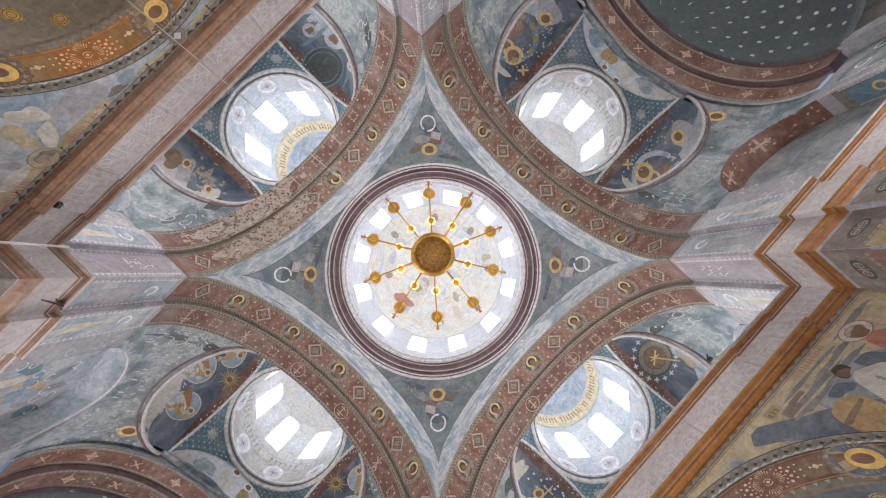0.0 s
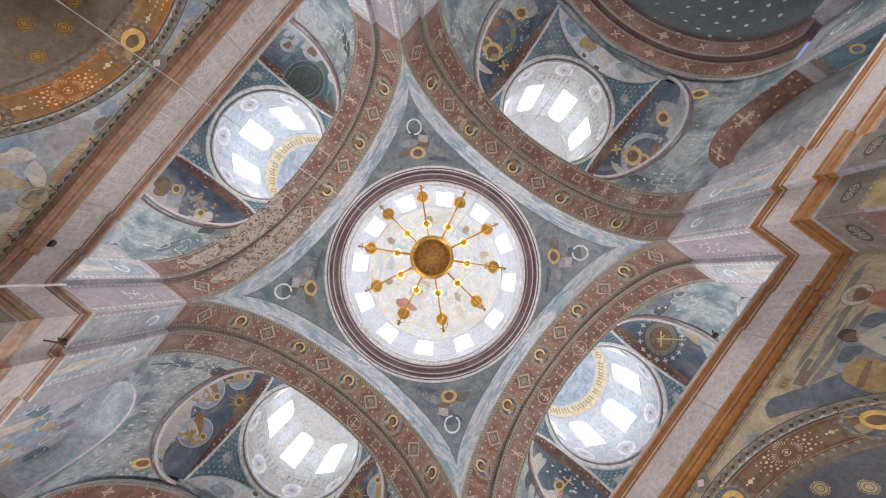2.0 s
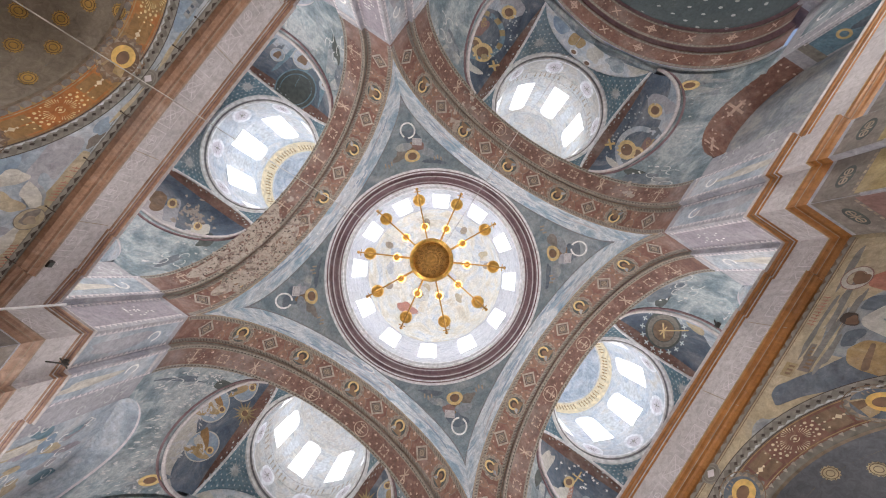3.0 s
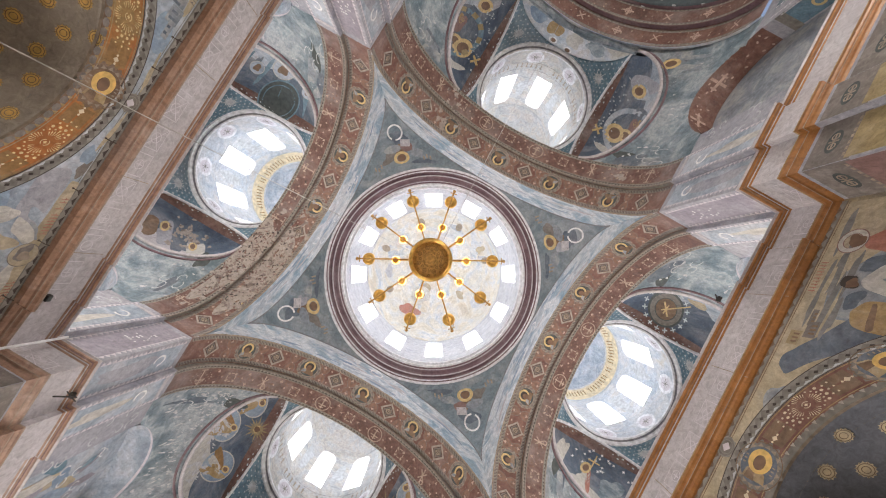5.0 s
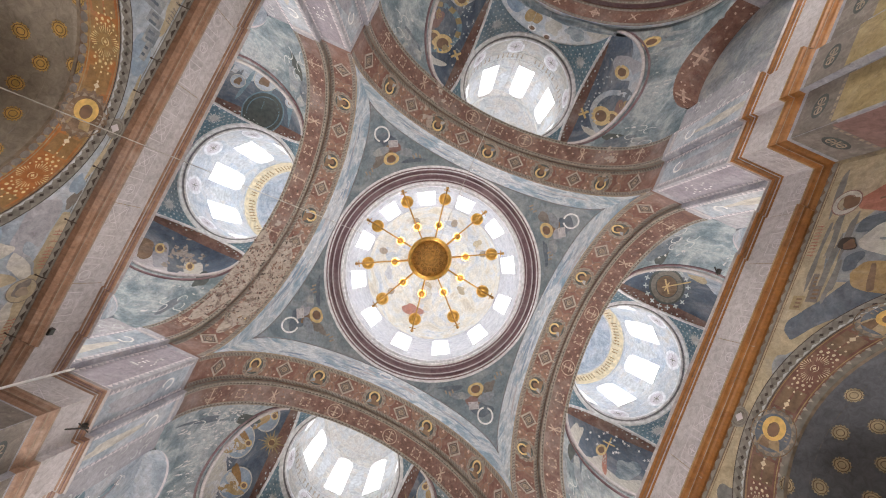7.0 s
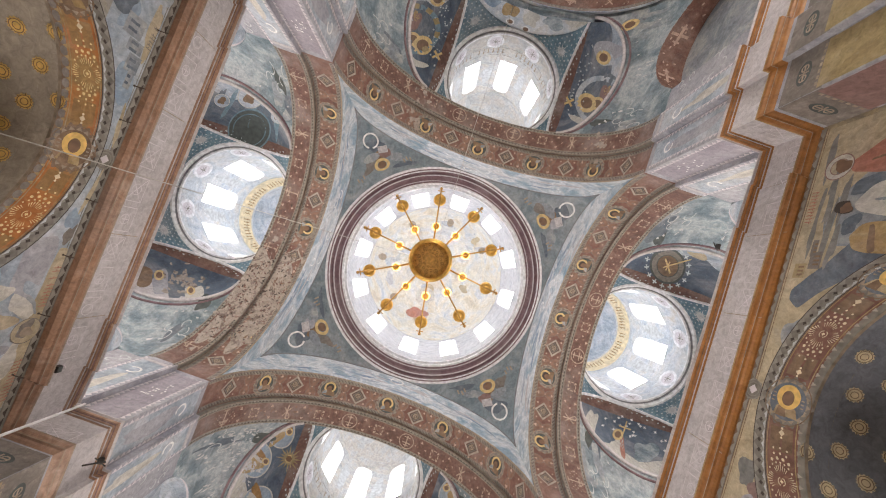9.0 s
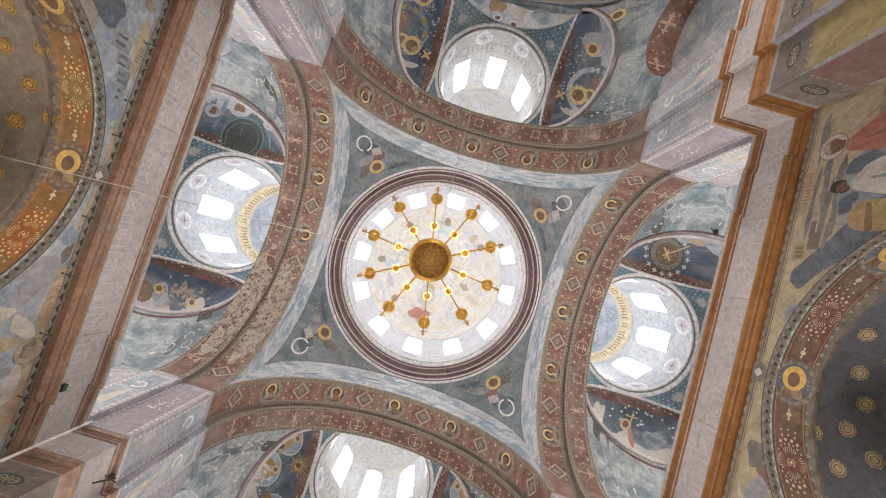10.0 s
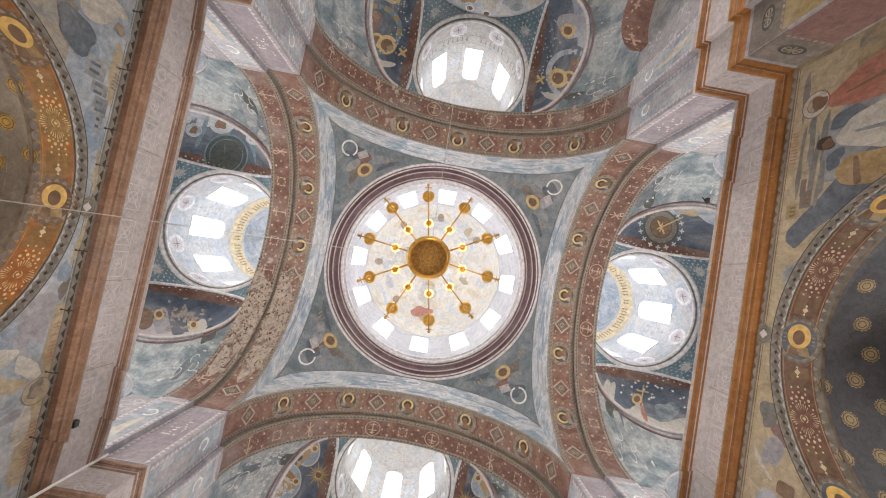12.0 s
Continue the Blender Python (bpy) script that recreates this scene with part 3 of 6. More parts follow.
    stamp("seeds", M_PINKDOT, th, f1, [(u, 0.48 + v, rng.uniform(0.9, 1.2), 0 if v < 0 else 180) for u in mids for v in (-0.27, 0.27)], heart, 0.006)
    stamp("seeds", M_PINKDOT, th, f1, [(u + d, 0.48 + v, rng.uniform(0.8, 1.1), a) for u in lozenges for d, v, a in ((0.27, 0.24, 120), (-0.27, 0.24, 240), (0.27, -0.24, 60), (-0.27, -0.24, 300))], disc(0.035, 8), 0.006)
    stamp("pearls", M_PINKDOT, th, f1, [(u, 0.48 + v, 0.8, 0) for u in lozenges for v in (0.37, -0.37)] + [(u, 0.48, 0.9, 0) for u in mids], disc(0.03, 8), 0.006)
    # emblems of the inner order: four petals, ringed crosses and monograms by turns
    petals = [p for a in range(4) for p in [[(x * math.cos(a * math.pi / 2 + 0.785) - y * math.sin(a * math.pi / 2 + 0.785), x * math.sin(a * math.pi / 2 + 0.785) + y * math.cos(a * math.pi / 2 + 0.785)) for x, y in ((0.1, 0), (0.2, -0.045), (0.23, 0), (0.2, 0.045))]]] + rect(0.12, 0.03, 0, 0.15) + rect(0.12, 0.03, 0, -0.15) + rect(0.03, 0.12, 0.15, 0) + rect(0.03, 0.12, -0.15, 0)
    ringed = hoop(0.25, 0.28, 24) + rect(0.045, 0.42) + rect(0.3, 0.04, 0, 0.06) + rect(0.18, 0.035, 0, 0.15) + rect(0.22, 0.03, 0, -0.15)
    footed = rect(0.045, 0.56) + rect(0.34, 0.045, 0, 0.1) + rect(0.2, 0.04, 0, 0.2) + rect(0.24, 0.04, 0, -0.26) + rect(0.035, 0.12, 0.15, 0.1) + rect(0.035, 0.12, -0.15, 0.1)
    monogram = rect(0.045, 0.5) + rect(0.04, 0.42, 0, 0, 40) + rect(0.04, 0.42, 0, 0, -40) + hoop(0.05, 0.085, 10, 0.07, 0.2)
    for u in (0.0, 1.09, 2.22, 3.38, 4.6):
        for q in ((1, -1) if u else (1,)):
            sh = petals if u in (0.0, 2.22, 4.6) else (monogram if u == 3.38 else (ringed if k != 3 else footed))
            stamp("emblem", M_EMBLEM, th, f2, [(q * u, 0.46, 1, 0)], sh, 0.006)
    for q in (1, -1):
        stamp("emblem", M_EMBLEM, th, f2, [(q * 5.75, 0.46, 1, 0)], footed, 0.006)
        stamp("dotting", M_EMBLEM, th, f2, [(q * 5.75 + 0.09 * a, 0.46 + 0.075 * b, 1, 0) for a in range(-4, 5) for b in range(-2, 3) if (a + b) % 2 and abs(a) + abs(b) > 1], disc(0.02, 6), 0.0065)
    trefoil = [p for a in range(3) for p in disc(0.03, 7, 0.034 * math.cos(a * 2.094 + 1.57), 0.034 * math.sin(a * 2.094 + 1.57))]
    half = [0.545, 1.655, 2.8, 3.99, 5.15]
    stamp("trefoils", M_PINKDOT, th, f2, [(q * u, v, 0.85, 0 if v > 0.4 else 180) for u in half for q in (1, -1) for v in (0.26, 0.66)], trefoil, 0.006)
    stamp("trefoils", M_PINKDOT, th, f2, [(q * u + d, 0.46, 0.6, 90) for u in half for q in (1, -1) for d in (-0.2, 0.2)], trefoil, 0.006)
    fl = [(rng.uniform(-6.4, 6.4), rng.uniform(0.2, 0.72), rng.uniform(0.4, 1.0), rng.uniform(0, 180)) for _ in range(110)]
    stamp("flecks", M_LEAFBAND, th, f2, fl, disc(0.05, 7, 0, 0, 0.6), 0.0045)

    if k == 3:
        for f, vv in ((f1, 0.5), (f2, 0.45)):
            stamp("plaster_loss", M_WORN, th, f, [(3.1, vv, 1, 0)], [[(x, max(-0.4, min(0.38, y))) for x, y in blob(1.75, 0.3, 99, 60, 0.22)[0]]], 0.012)
            for i in range(60):
                stamp("plaster_loss", M_WORN, th, f, [(rng.gauss(3.0, 1.1), vv + rng.uniform(-0.4, 0.36), rng.uniform(0.3, 1.0), rng.uniform(0, 180))], blob(0.16, 0.7, 100 + i, 18, 0.3), 0.013 + 0.0001 * i)
            for q in range(4):
                specks = [(rng.gauss(3.0, 1.3), vv + rng.uniform(-0.42, 0.4), rng.uniform(0.25, 1.0), rng.uniform(0, 180)) for _ in range(75)]
                stamp("paint_remnants", (M_ARCH, M_DARK, M_WORN, M_ARCH2)[q], th, f, specks, blob(0.055, 0.6, 160 + q, 12, 0.35), 0.021 + 0.0012 * q)
    if k == 0:
        for i in range(22):
            stamp("plaster_loss", M_WORN, th, (f1, f2)[i % 2], [((2.75 if i < 15 else -4.6) + rng.gauss(0, 0.22), rng.uniform(0.15, 0.8), rng.uniform(0.3, 0.8), rng.uniform(0, 180))], blob(0.17, 0.8, 140 + i, 16, 0.25), 0.013)

    def fband(u, v, lift):
        lo = face(u, 0)
        return Vector((S - lift, u, lo.z + v))
    rings = {0: ((-1.13, 1.9, 1), (-0.15, 1.75, 1), (1.35, 1.95, 0.8), (0.99, 2.0, 0.6)),
             1: ((-2.03, 1.95, 0.8), (-1.3, 1.4, 1), (-0.22, 1.6, 1), (1.17, 1.9, 0.8), (1.74, 1.95, 0.8)),
             2: ((0.97, 1.9, 0.8), (-0.06, 1.75, 1.5), (-0.85, 1.95, 0.7)),
             3: ((1.41, 1.25, 0.8), (1.9, 1.6, 0.9), (1.09, 1.9, 0.8), (0.04, 1.7, 1.1), (-1.24, 1.1, 0.9), (-1.16, 1.8, 0.8), (-1.92, 1.6, 0.8))}[k]
    stamp("cloud_rings", M_WHITE, th, fband, [(u, v - 0.15, q, rng.uniform(-25, 25)) for u, v, q in rings], hoop(0.15, 0.2, 18, 0, 0, 1.35, -30, 270), 0.03)
    strokes = [(rng.uniform(-3.9, 3.9), rng.uniform(0.3, 1.9), rng.uniform(0.6, 1.6), rng.uniform(-8, 8)) for _ in range(26)]
    strokes = [q for q in strokes if q[1] < 2.1 * (1 - (abs(q[0]) / 6.2) ** 2)]
    for i, at in enumerate(strokes):
        stamp("cloud_streak", (M_SKYBLUE, M_FRIEZE, M_PANEL)[i % 3], th, fband, [at], blob(0.4, 0.2, 800 + 31 * k + i, 22, 0.2), 0.006 + 0.0006 * i)
    return th


ARCHES = [crossing_arch(k) for k in range(4)]


def pendentive(parent, half, z_tip, rise, mat, name="pendentive", centre=(0, 0), n=14, steps=(0, 1, 2, 3), top=1.0):
    """The curved triangles between four arches and a round ring."""
    cx, cy = centre
    for q in steps:
        def f(s, t):
            zz = math.sin(s * math.pi / 2 * top)
            y = half * math.sqrt(max(0.0, 1 - zz * zz))
            r = math.hypot(half, y)
            a0 = math.atan2(y, half)
            a = a0 + (math.pi / 2 - 2 * a0) * t + q * math.pi / 2
            return Vector((cx + r * math.cos(a), cy + r * math.sin(a), z_tip + rise * zz))
        yield part(name, sheet(f, lin(0, 1, n), lin(0, 1, n), (cx, cy, z_tip)), mat, parent, smooth=True, thick=0.15)


main_dome = thing("main_dome", "large central dome with twelve windows and a plum moulded ring", "dome", "structure")
for q, p in enumerate(pendentive(main_dome, S, Z_TIP, RISE_P, M_PEND, n=20)):
    def fp(u, v, lift, q=q):
        # v rises from the foot of the pendentive, u runs across it
        s = min(1.0, max(0.0, v / 4.2))
        zz = math.sin(s * math.pi / 2)
        y = S * math.sqrt(1 - zz * zz)
        r = math.hypot(S, y) - lift * 2
        a = math.pi / 4 + u / r + q * math.pi / 2
        return Vector((r * math.cos(a), r * math.sin(a), Z_TIP + RISE_P * zz - lift * 2))
    stamp("white_halo", M_WHITE, p, fp, [(0, 1.75, 1, 0)], hoop(0.27, 0.34, 24, 0, 0, 1, 130, 460), 0.01)
    h = stamp("halo", M_GOLDPAINT, p, fp, [(0, 2.9, 1, 0)], hoop(0.22, 0.36, 24, 0, 0, 0.9), 0.01)
    stamp("face", M_SKIN, h, fp, [(0, 2.9, 1, 0)], disc(0.2, 16, 0, 0, 0.9), 0.012)
    stamp("robe", M_NICHE, p, fp, [(-0.3, 2.4, 1, 0)], disc(0.4, 14, 0, 0, 0.45), 0.01)
    robe(p, M_SLATE, fp, 0.1, 2.05, 0.9, 0.6, 20, 520 + q, 0.008, "dark_drapery")
    robe(p, M_OVALBAND, fp, -0.55, 2.75, 0.7, 0.45, -30, 530 + q, 0.008, "wing")
    robe(p, M_NICHE, fp, 0.75, 2.8, 0.8, 0.4, 25, 540 + q, 0.008, "wing")
    stamp("book", M_FRIEZE, p, fp, [(0.32, 2.25, 1, 12)], rect(0.42, 0.3), 0.012)
    robe(p, M_BROWN, fp, 0.05, 2.5, 0.5, 0.55, 0, 550 + q, 0.0095, "tunic")
    robe(p, M_PLUM if q % 2 else M_WALL, fp, 0.35, 2.45, 0.5, 0.4, 30, 560 + q, 0.0105, "mantle")
    robe(p, M_PEND, fp, -0.9, 3.2, 1.2, 0.35, -15, 570 + q, 0.0065, "hill")
    robe(p, M_SLATE, fp, 1.0, 3.3, 1.2, 0.3, 12, 580 + q, 0.0065, "hill")
    stamp("page_lines", M_GREYTRI, p, fp, [(0.32, 2.25, 1, 12)], [r for a in (-0.1, 0.1) for b in (-0.09, -0.03, 0.03, 0.09) for r in rect(0.14, 0.014, a, b)], 0.0135)
    stamp("script", M_TAN, p, fp, [(u, 3.0 + 0.1 * (i % 2), 1, 0) for i, u in enumerate((-1.3, -1.15, -1.0, 1.0, 1.15, 1.3))], rect(0.07, 0.22), 0.01)

RINGS = [("lip", M_RINGWHITE, [(5.06, 19.3), (4.98, 19.3), (4.96, 19.36), (4.92, 19.37)]),
         ("groove", M_RING, [(4.92, 19.37), (4.92, 19.42), (4.88, 19.43)]),
         ("fillet", M_RINGWHITE, [(4.88, 19.43), (4.86, 19.46), (4.83, 19.46)]),
         ("plum_roll", M_RING, [(4.83, 19.46), (4.84, 19.52), (4.8, 19.56), (4.74, 19.57), (4.72, 19.54), (4.7, 19.56)]),
         ("fillet", M_FRIEZE, [(4.7, 19.56), (4.67, 19.58), (4.66, 19.61)]),
         ("plum_cove", M_RING, [(4.66, 19.61), (4.62, 19.66), (4.55, 19.69), (4.48, 19.7), (4.47, 19.74)]),
         ("fillet", M_FRIEZE, [(4.47, 19.74), (4.45, 19.75), (4.44, 19.77)]),
         ("plum_edge", M_RING, [(4.44, 19.77), (4.42, 19.82), (4.38, 19.83)]),
         ("white_edge", M_RINGWHITE, [(4.38, 19.83), (4.3, 19.84), (4.27, 19.9), (4.3, 19.96), (4.5, 20.0)])]
for ring_name, ring_mat, prof in RINGS:
    part(ring_name, lathe(prof, 96), ring_mat, main_dome, smooth=True)


def drum(parent, cx, cy, radius, z0, z1, n, phase, half_w, zb, zt, mat, deep=0.5, splay=0.82):
    """A round wall with n arched windows, each with its splayed reveal and its pane."""
    bm = bmesh.new()
    da = half_w / radius
    cols = 8

    def P(a, z, r=radius):
        return (cx + r * math.cos(a), cy + r * math.sin(a), z)

    def top(t):
        return zt - half_w + half_w * math.sqrt(max(0.0, 1 - t * t))
    for i in range(n):
        a = phase + 2 * math.pi * i / n
        nxt = phase + 2 * math.pi * (i + 1) / n
        for t0, t1 in zip(lin(-1, 1, cols), lin(-1, 1, cols)[1:]):
            for (za, zb2), (zc, zd) in ((((z0, zb)), ((z0, zb))), (((top(t0), z1)), ((top(t1), z1)))):
                bm.faces.new([bm.verts.new(p) for p in (P(a + da * t0, za), P(a + da * t1, zc), P(a + da * t1, zd), P(a + da * t0, zb2))])
        steps = lin(a + da, nxt - da, 5)
        for b0, b1 in zip(steps, steps[1:]):
            bm.faces.new([bm.verts.new(p) for p in (P(b0, z0), P(b1, z0), P(b1, z1), P(b0, z1))])
    bmesh.ops.remove_doubles(bm, verts=bm.verts, dist=1e-4)
    bmesh.ops.recalc_face_normals(bm, faces=bm.faces)
    part("drum_wall", bm, mat, parent, smooth=False)
    for i in range(n):
        a = phase + 2 * math.pi * i / n
        edge = [(-1, zb)] + [(t, top(t)) for t in lin(-1, 1, cols)] + [(1, zb)]
        rb, pb = bmesh.new(), bmesh.new()
        inner = [rb.verts.new(P(a + da * t, z)) for t, z in edge]
        mid_z = (zb + zt) / 2
        outer_pts = [P(a + da * t * splay, mid_z + (z - mid_z) * (0.5 + splay / 2), radius + deep) for t, z in edge]
        outer = [rb.verts.new(p) for p in outer_pts]
        for j in range(len(edge)):
            jn = (j + 1) % len(edge)
            rb.faces.new((inner[j], inner[jn], outer[jn], outer[j]))
        win = part("window", rb, M_RINGWHITE, parent, "arched window with a white splayed reveal")
        pv = [pb.verts.new(p) for p in outer_pts]
        pb.faces.new(pv)
        part("pane", pb, M_DAY, win, "bright overcast glass")
        fb = bmesh.new()
        back = radius + deep - 0.05
        for t0, t1, za, zb3 in ((-0.03, 0.03, zb, zt),):
            vs = [fb.verts.new(P(a + da * t * splay, z, back)) for t, z in ((t0, za), (t1, za), (t1, zb3), (t0, zb3))]
            fb.faces.new(vs)
        part("frame", fb, M_RINGWHITE, win)


drum(main_dome, 0, 0, 4.42, 19.95, 27.2, 12, 0.0, 0.5, 22.3, 26.7, M_MAINDRUM, 0.22, 0.9)
part("inner_cornice", lathe([(4.42, 20.62), (4.33, 20.64), (4.31, 20.7), (4.33, 20.76), (4.42, 20.78)], 96), M_RINGWHITE, main_dome)
part("cupola", sheet(lambda a, b: Vector((4.42 * math.cos(a) * math.cos(b), 4.42 * math.cos(a) * math.sin(b), 27.2 + 4.3 * math.sin(a))), lin(0, math.pi / 2, 20), lin(0, 2 * math.pi, 64), (0, 0, 22)), M_DOME, main_dome, "pale cupola painted with clouds", smooth=True, thick=0.3)


def dome_map(radius, z0, rise):
    def f(u, v, lift):
        a, b = v / radius, u / (radius * 0.8)
        r = (radius - lift) * math.cos(a)
        return Vector((r * math.cos(b), r * math.sin(b), z0 + (rise - lift) * math.sin(a)))
    return f


fd = dome_map(4.42, 27.2, 4.3)


def dome_spot(dx, dy, lift=0.03):
    """A place in the cupola over the point (dx, dy) of its plan."""
    r2 = (dx * dx + dy * dy) / 4.42 ** 2
    q = 1 - lift / 4.3
    return Vector((dx * q, dy * q, 27.2 + 4.3 * q * math.sqrt(max(0.0, 1 - r2))))


flat_dome = lambda u, v, lift: dome_spot(u, v, lift)
for dx, dy in ((3.85, -0.15), (-0.12, -3.95), (-2.6, -2.3), (0.1, 3.9), (2.7, 2.7), (-2.5, 2.8), (2.8, -2.7)):
    stamp("painted_disc", M_TAN, main_dome, flat_dome, [(dx, dy, 1, 0)], disc(0.24, 14), 0.03, "small tan painted disc")
stamp("painted_halo", M_LINEN, main_dome, flat_dome, [(-1.95, -0.1, 1, 0)], disc(0.72, 24), 0.03, "pale painted halo in the cupola")
robe(main_dome, M_OCHREWING, flat_dome, -1.9, -0.1, 0.5, 0.55, 0, 301, 0.05, "painted_face")
robe(main_dome, M_ROSE, flat_dome, -3.2, -0.3, 0.7, 1.5, 0, 302, 0.03, "painted_robe")
rngd = random.Random(77)
for i in range(26):
    a, rr = rngd.uniform(0, 6.28), rngd.uniform(1.2, 4.0)
    robe(main_dome, (M_DOME, M_DRUM, M_CREAM, M_PANEL, M_MAINDRUM)[i % 5], flat_dome, rr * math.cos(a), rr * math.sin(a), rngd.uniform(0.4, 1.1), rngd.uniform(0.3, 0.9), rngd.uniform(0, 180), 303 + i, 0.02 + 0.0006 * i, "painted_cloud")


def paint_shell(th, k, s, f):
    """What is painted in each shell niche."""
    rng = random.Random(70 + 2 * k + s)
    script = [(rng.uniform(7.8, 11.0), rng.uniform(2.75, 3.5), 1, rng.uniform(-30, 30)) for _ in range(30)]
    if k == 0:
        ax, ay = (8.82, 4.09) if s > 0 else (9.1, 4.1)
        robe(th, M_SLATE, f, ax, ay, 1.9, 1.7, 0, 4, 0.024, "aureole")
        stamp("aureole_rim", M_PANEL if s > 0 else M_STARBLUE, th, f, [(ax, ay, 1, 0)], hoop(0.86, 1.08, 36), 0.026)
        robe(th, M_PLUM, f, ax + 0.25, ay + 0.15, 0.9, 0.6, 10, 5, 0.028)
        robe(th, M_OCHREWING, f, ax + 0.55, ay + 0.1, 0.4, 0.25, 30, 7, 0.029)
        robe(th, M_WALL, f, 10.9, 3.7, 1.1, 1.0, 0, 6, 0.0245)
        robe(th, M_PANEL, f, 10.6, 3.75, 0.55, 0.8, 20, 3, 0.0255, "cloak")
        robe(th, M_LINEN, f, 7.8, 3.75, 0.35, 1.3, 0, 2, 0.0245, "pale_edge")
        halo(th, f, 8.56, 3.55, 1.2)
        halo(th, f, 8.68, 4.0, 0.85)
        halo(th, f, 10.6, 3.62, 0.9)
        stamp("cross", M_GOLDPAINT, th, f, [(8.36, 2.86, 1, 45)], cross(0.44, 0.09), 0.032)
        if s < 0:
            stamp("chequers", M_YELLOW, th, f, [(ax + 0.97 * math.cos(a), ay + 0.95 * math.sin(a), 1, math.degrees(a)) for a in (-2.3, -1.5, -0.9, -0.35, 0.25)], rect(0.22, 0.26), 0.03)
        stamp("script", M_STARDOT, th, f, [(u, v, 0.6, t) for u, v, _, t in script] + [(rng.uniform(8.2, 11.2), rng.uniform(2.6, 3.2), 0.5, 0) for _ in range(14)], rect(0.14, 0.035) + rect(0.035, 0.14), 0.033)
    elif k == 1 and s < 0:
        robe(th, M_CREAM, f, 9.4, 4.35, 1.1, 0.5, -25, 8)
        robe(th, M_PANEL, f, 8.2, 4.45, 1.6, 0.35, 0, 9)
        dial = stamp("dial", M_TEAL, th, f, [(8.62, 3.39, 1, 0)], disc(0.72, 28), 0.022, "painted gold emblem ringed by crosses")
        stamp("dial_ring", M_GREYTRI, dial, f, [(8.62, 3.39, 1, 0)], hoop(0.45, 0.64, 28), 0.026)
        stamp("dial_heart", M_BROWN, dial, f, [(8.62, 3.39, 1, 0)], disc(0.42, 24), 0.027)
        stamp("dial_pointer", M_GOLDPAINT, dial, f, [(8.62, 3.39, 1, 35)], rect(1.2, 0.05, 0.4) + rect(0.07, 0.6) + rect(0.4, 0.05, 0, 0, 45), 0.03)
        stamp("crosses", M_STARDOT, dial, f, [(8.62 + 0.85 * math.cos(a), 3.39 + 0.82 * math.sin(a), 1, math.degrees(a)) for a in [2 * math.pi * i / 16 for i in range(16)]], cross(0.2, 0.05), 0.03)
    elif k == 1:
        robe(th, M_GREEN, f, 9.95, 3.75, 0.9, 0.8, 0, 11, 0.024)
        robe(th, M_LINEN, f, 7.6, 3.5, 0.5, 1.2, 0, 14, 0.024)
        robe(th, M_LINEN, f, 8.85, 4.05, 0.6, 0.95, -25, 12, 0.027)
        robe(th, M_ROSE, f, 9.05, 3.9, 0.16, 0.95, -25, 13, 0.029)
        halo(th, f, 8.72, 3.48, 0.62)
        stamp("script", M_WHITE, th, f, script[:24], rect(0.12, 0.03) + rect(0.03, 0.1), 0.026)
        stamp("cross", M_GOLDPAINT, th, f, [(8.9, 3.15, 1, 0)], cross(0.5, 0.05), 0.028)
    elif k == 2:
        for i, (u, v, t) in enumerate(((10.25, 3.42, 25), (8.8, 3.95, 0), (7.5, 3.5, -25))):
            ov = stamp("aureole", M_SKYBLUE, th, f, [(u, v, 1, t)], disc(0.66, 26, 0, 0, 0.78), 0.022, "pale oval with a winged ochre figure")
            stamp("oval_rim", M_LINEN, ov, f, [(u, v, 1, t)], hoop(0.63, 0.68, 28, 0, 0, 0.78), 0.0235)
            robe(ov, M_OCHREWING, f, u + 0.28, v + 0.05, 0.34, 0.85, t - 35, 19 + i, 0.026, "wing")
            robe(ov, M_OCHREDUST, f, u - 0.3, v + 0.08, 0.32, 0.8, t + 35, 22 + i, 0.0265, "wing")
            robe(ov, M_LINEN, f, u - 0.02, v + 0.12, 0.3, 0.75, t, 25 + i, 0.028)
            robe(ov, M_OCHREWING, f, u + 0.1, v + 0.02, 0.22, 0.4, t + 20, 28 + i, 0.029, "sash")
            halo(ov, f, u - 0.05, v - 0.32, 0.42)
        stamp("gold_star", M_YELLOW, th, f, [(8.38, 2.85, 0.9, 12)], rays(0.1, 0.58, 16, 0.06) + disc(0.15, 12), 0.026)
        stamp("star_heart", M_GOLDPAINT, th, f, [(8.38, 2.85, 1, 0)], hoop(0.11, 0.17, 16), 0.03)
        stamp("star_face", M_SKIN, th, f, [(8.38, 2.85, 1, 0)], disc(0.11, 12), 0.031)
        pale = [(rng.uniform(8.6, 11.4), rng.gauss(4.05, 0.18), rng.uniform(0.3, 1.0), rng.uniform(0, 180)) for _ in range(40)]
        stamp("plaster_loss", M_FLAKE, th, f, pale, blob(0.12, 0.6, 58, 14, 0.35), 0.034)
    elif s > 0:
        # a blue field of folds, with portraits in pale ovals and a dark green disc
        for i in range(7):
            robe(th, M_SLATE if i % 2 else M_STARBLUE, f, 7.9 + 0.5 * i, 3.75 - 0.05 * abs(i - 3), 0.2, 1.3, 6 * (i - 3), 31 + i, 0.0235 + 0.0003 * i, "fold")
        stamp("green_disc", M_TEAL, th, f, [(8.8, 2.95, 1, 0)], disc(0.82, 28), 0.027, "dark green painted disc")
        stamp("disc_rim", M_STARBLUE, th, f, [(8.8, 2.95, 1, 0)], hoop(0.62, 0.66, 28) + hoop(0.8, 0.86, 28), 0.0285)
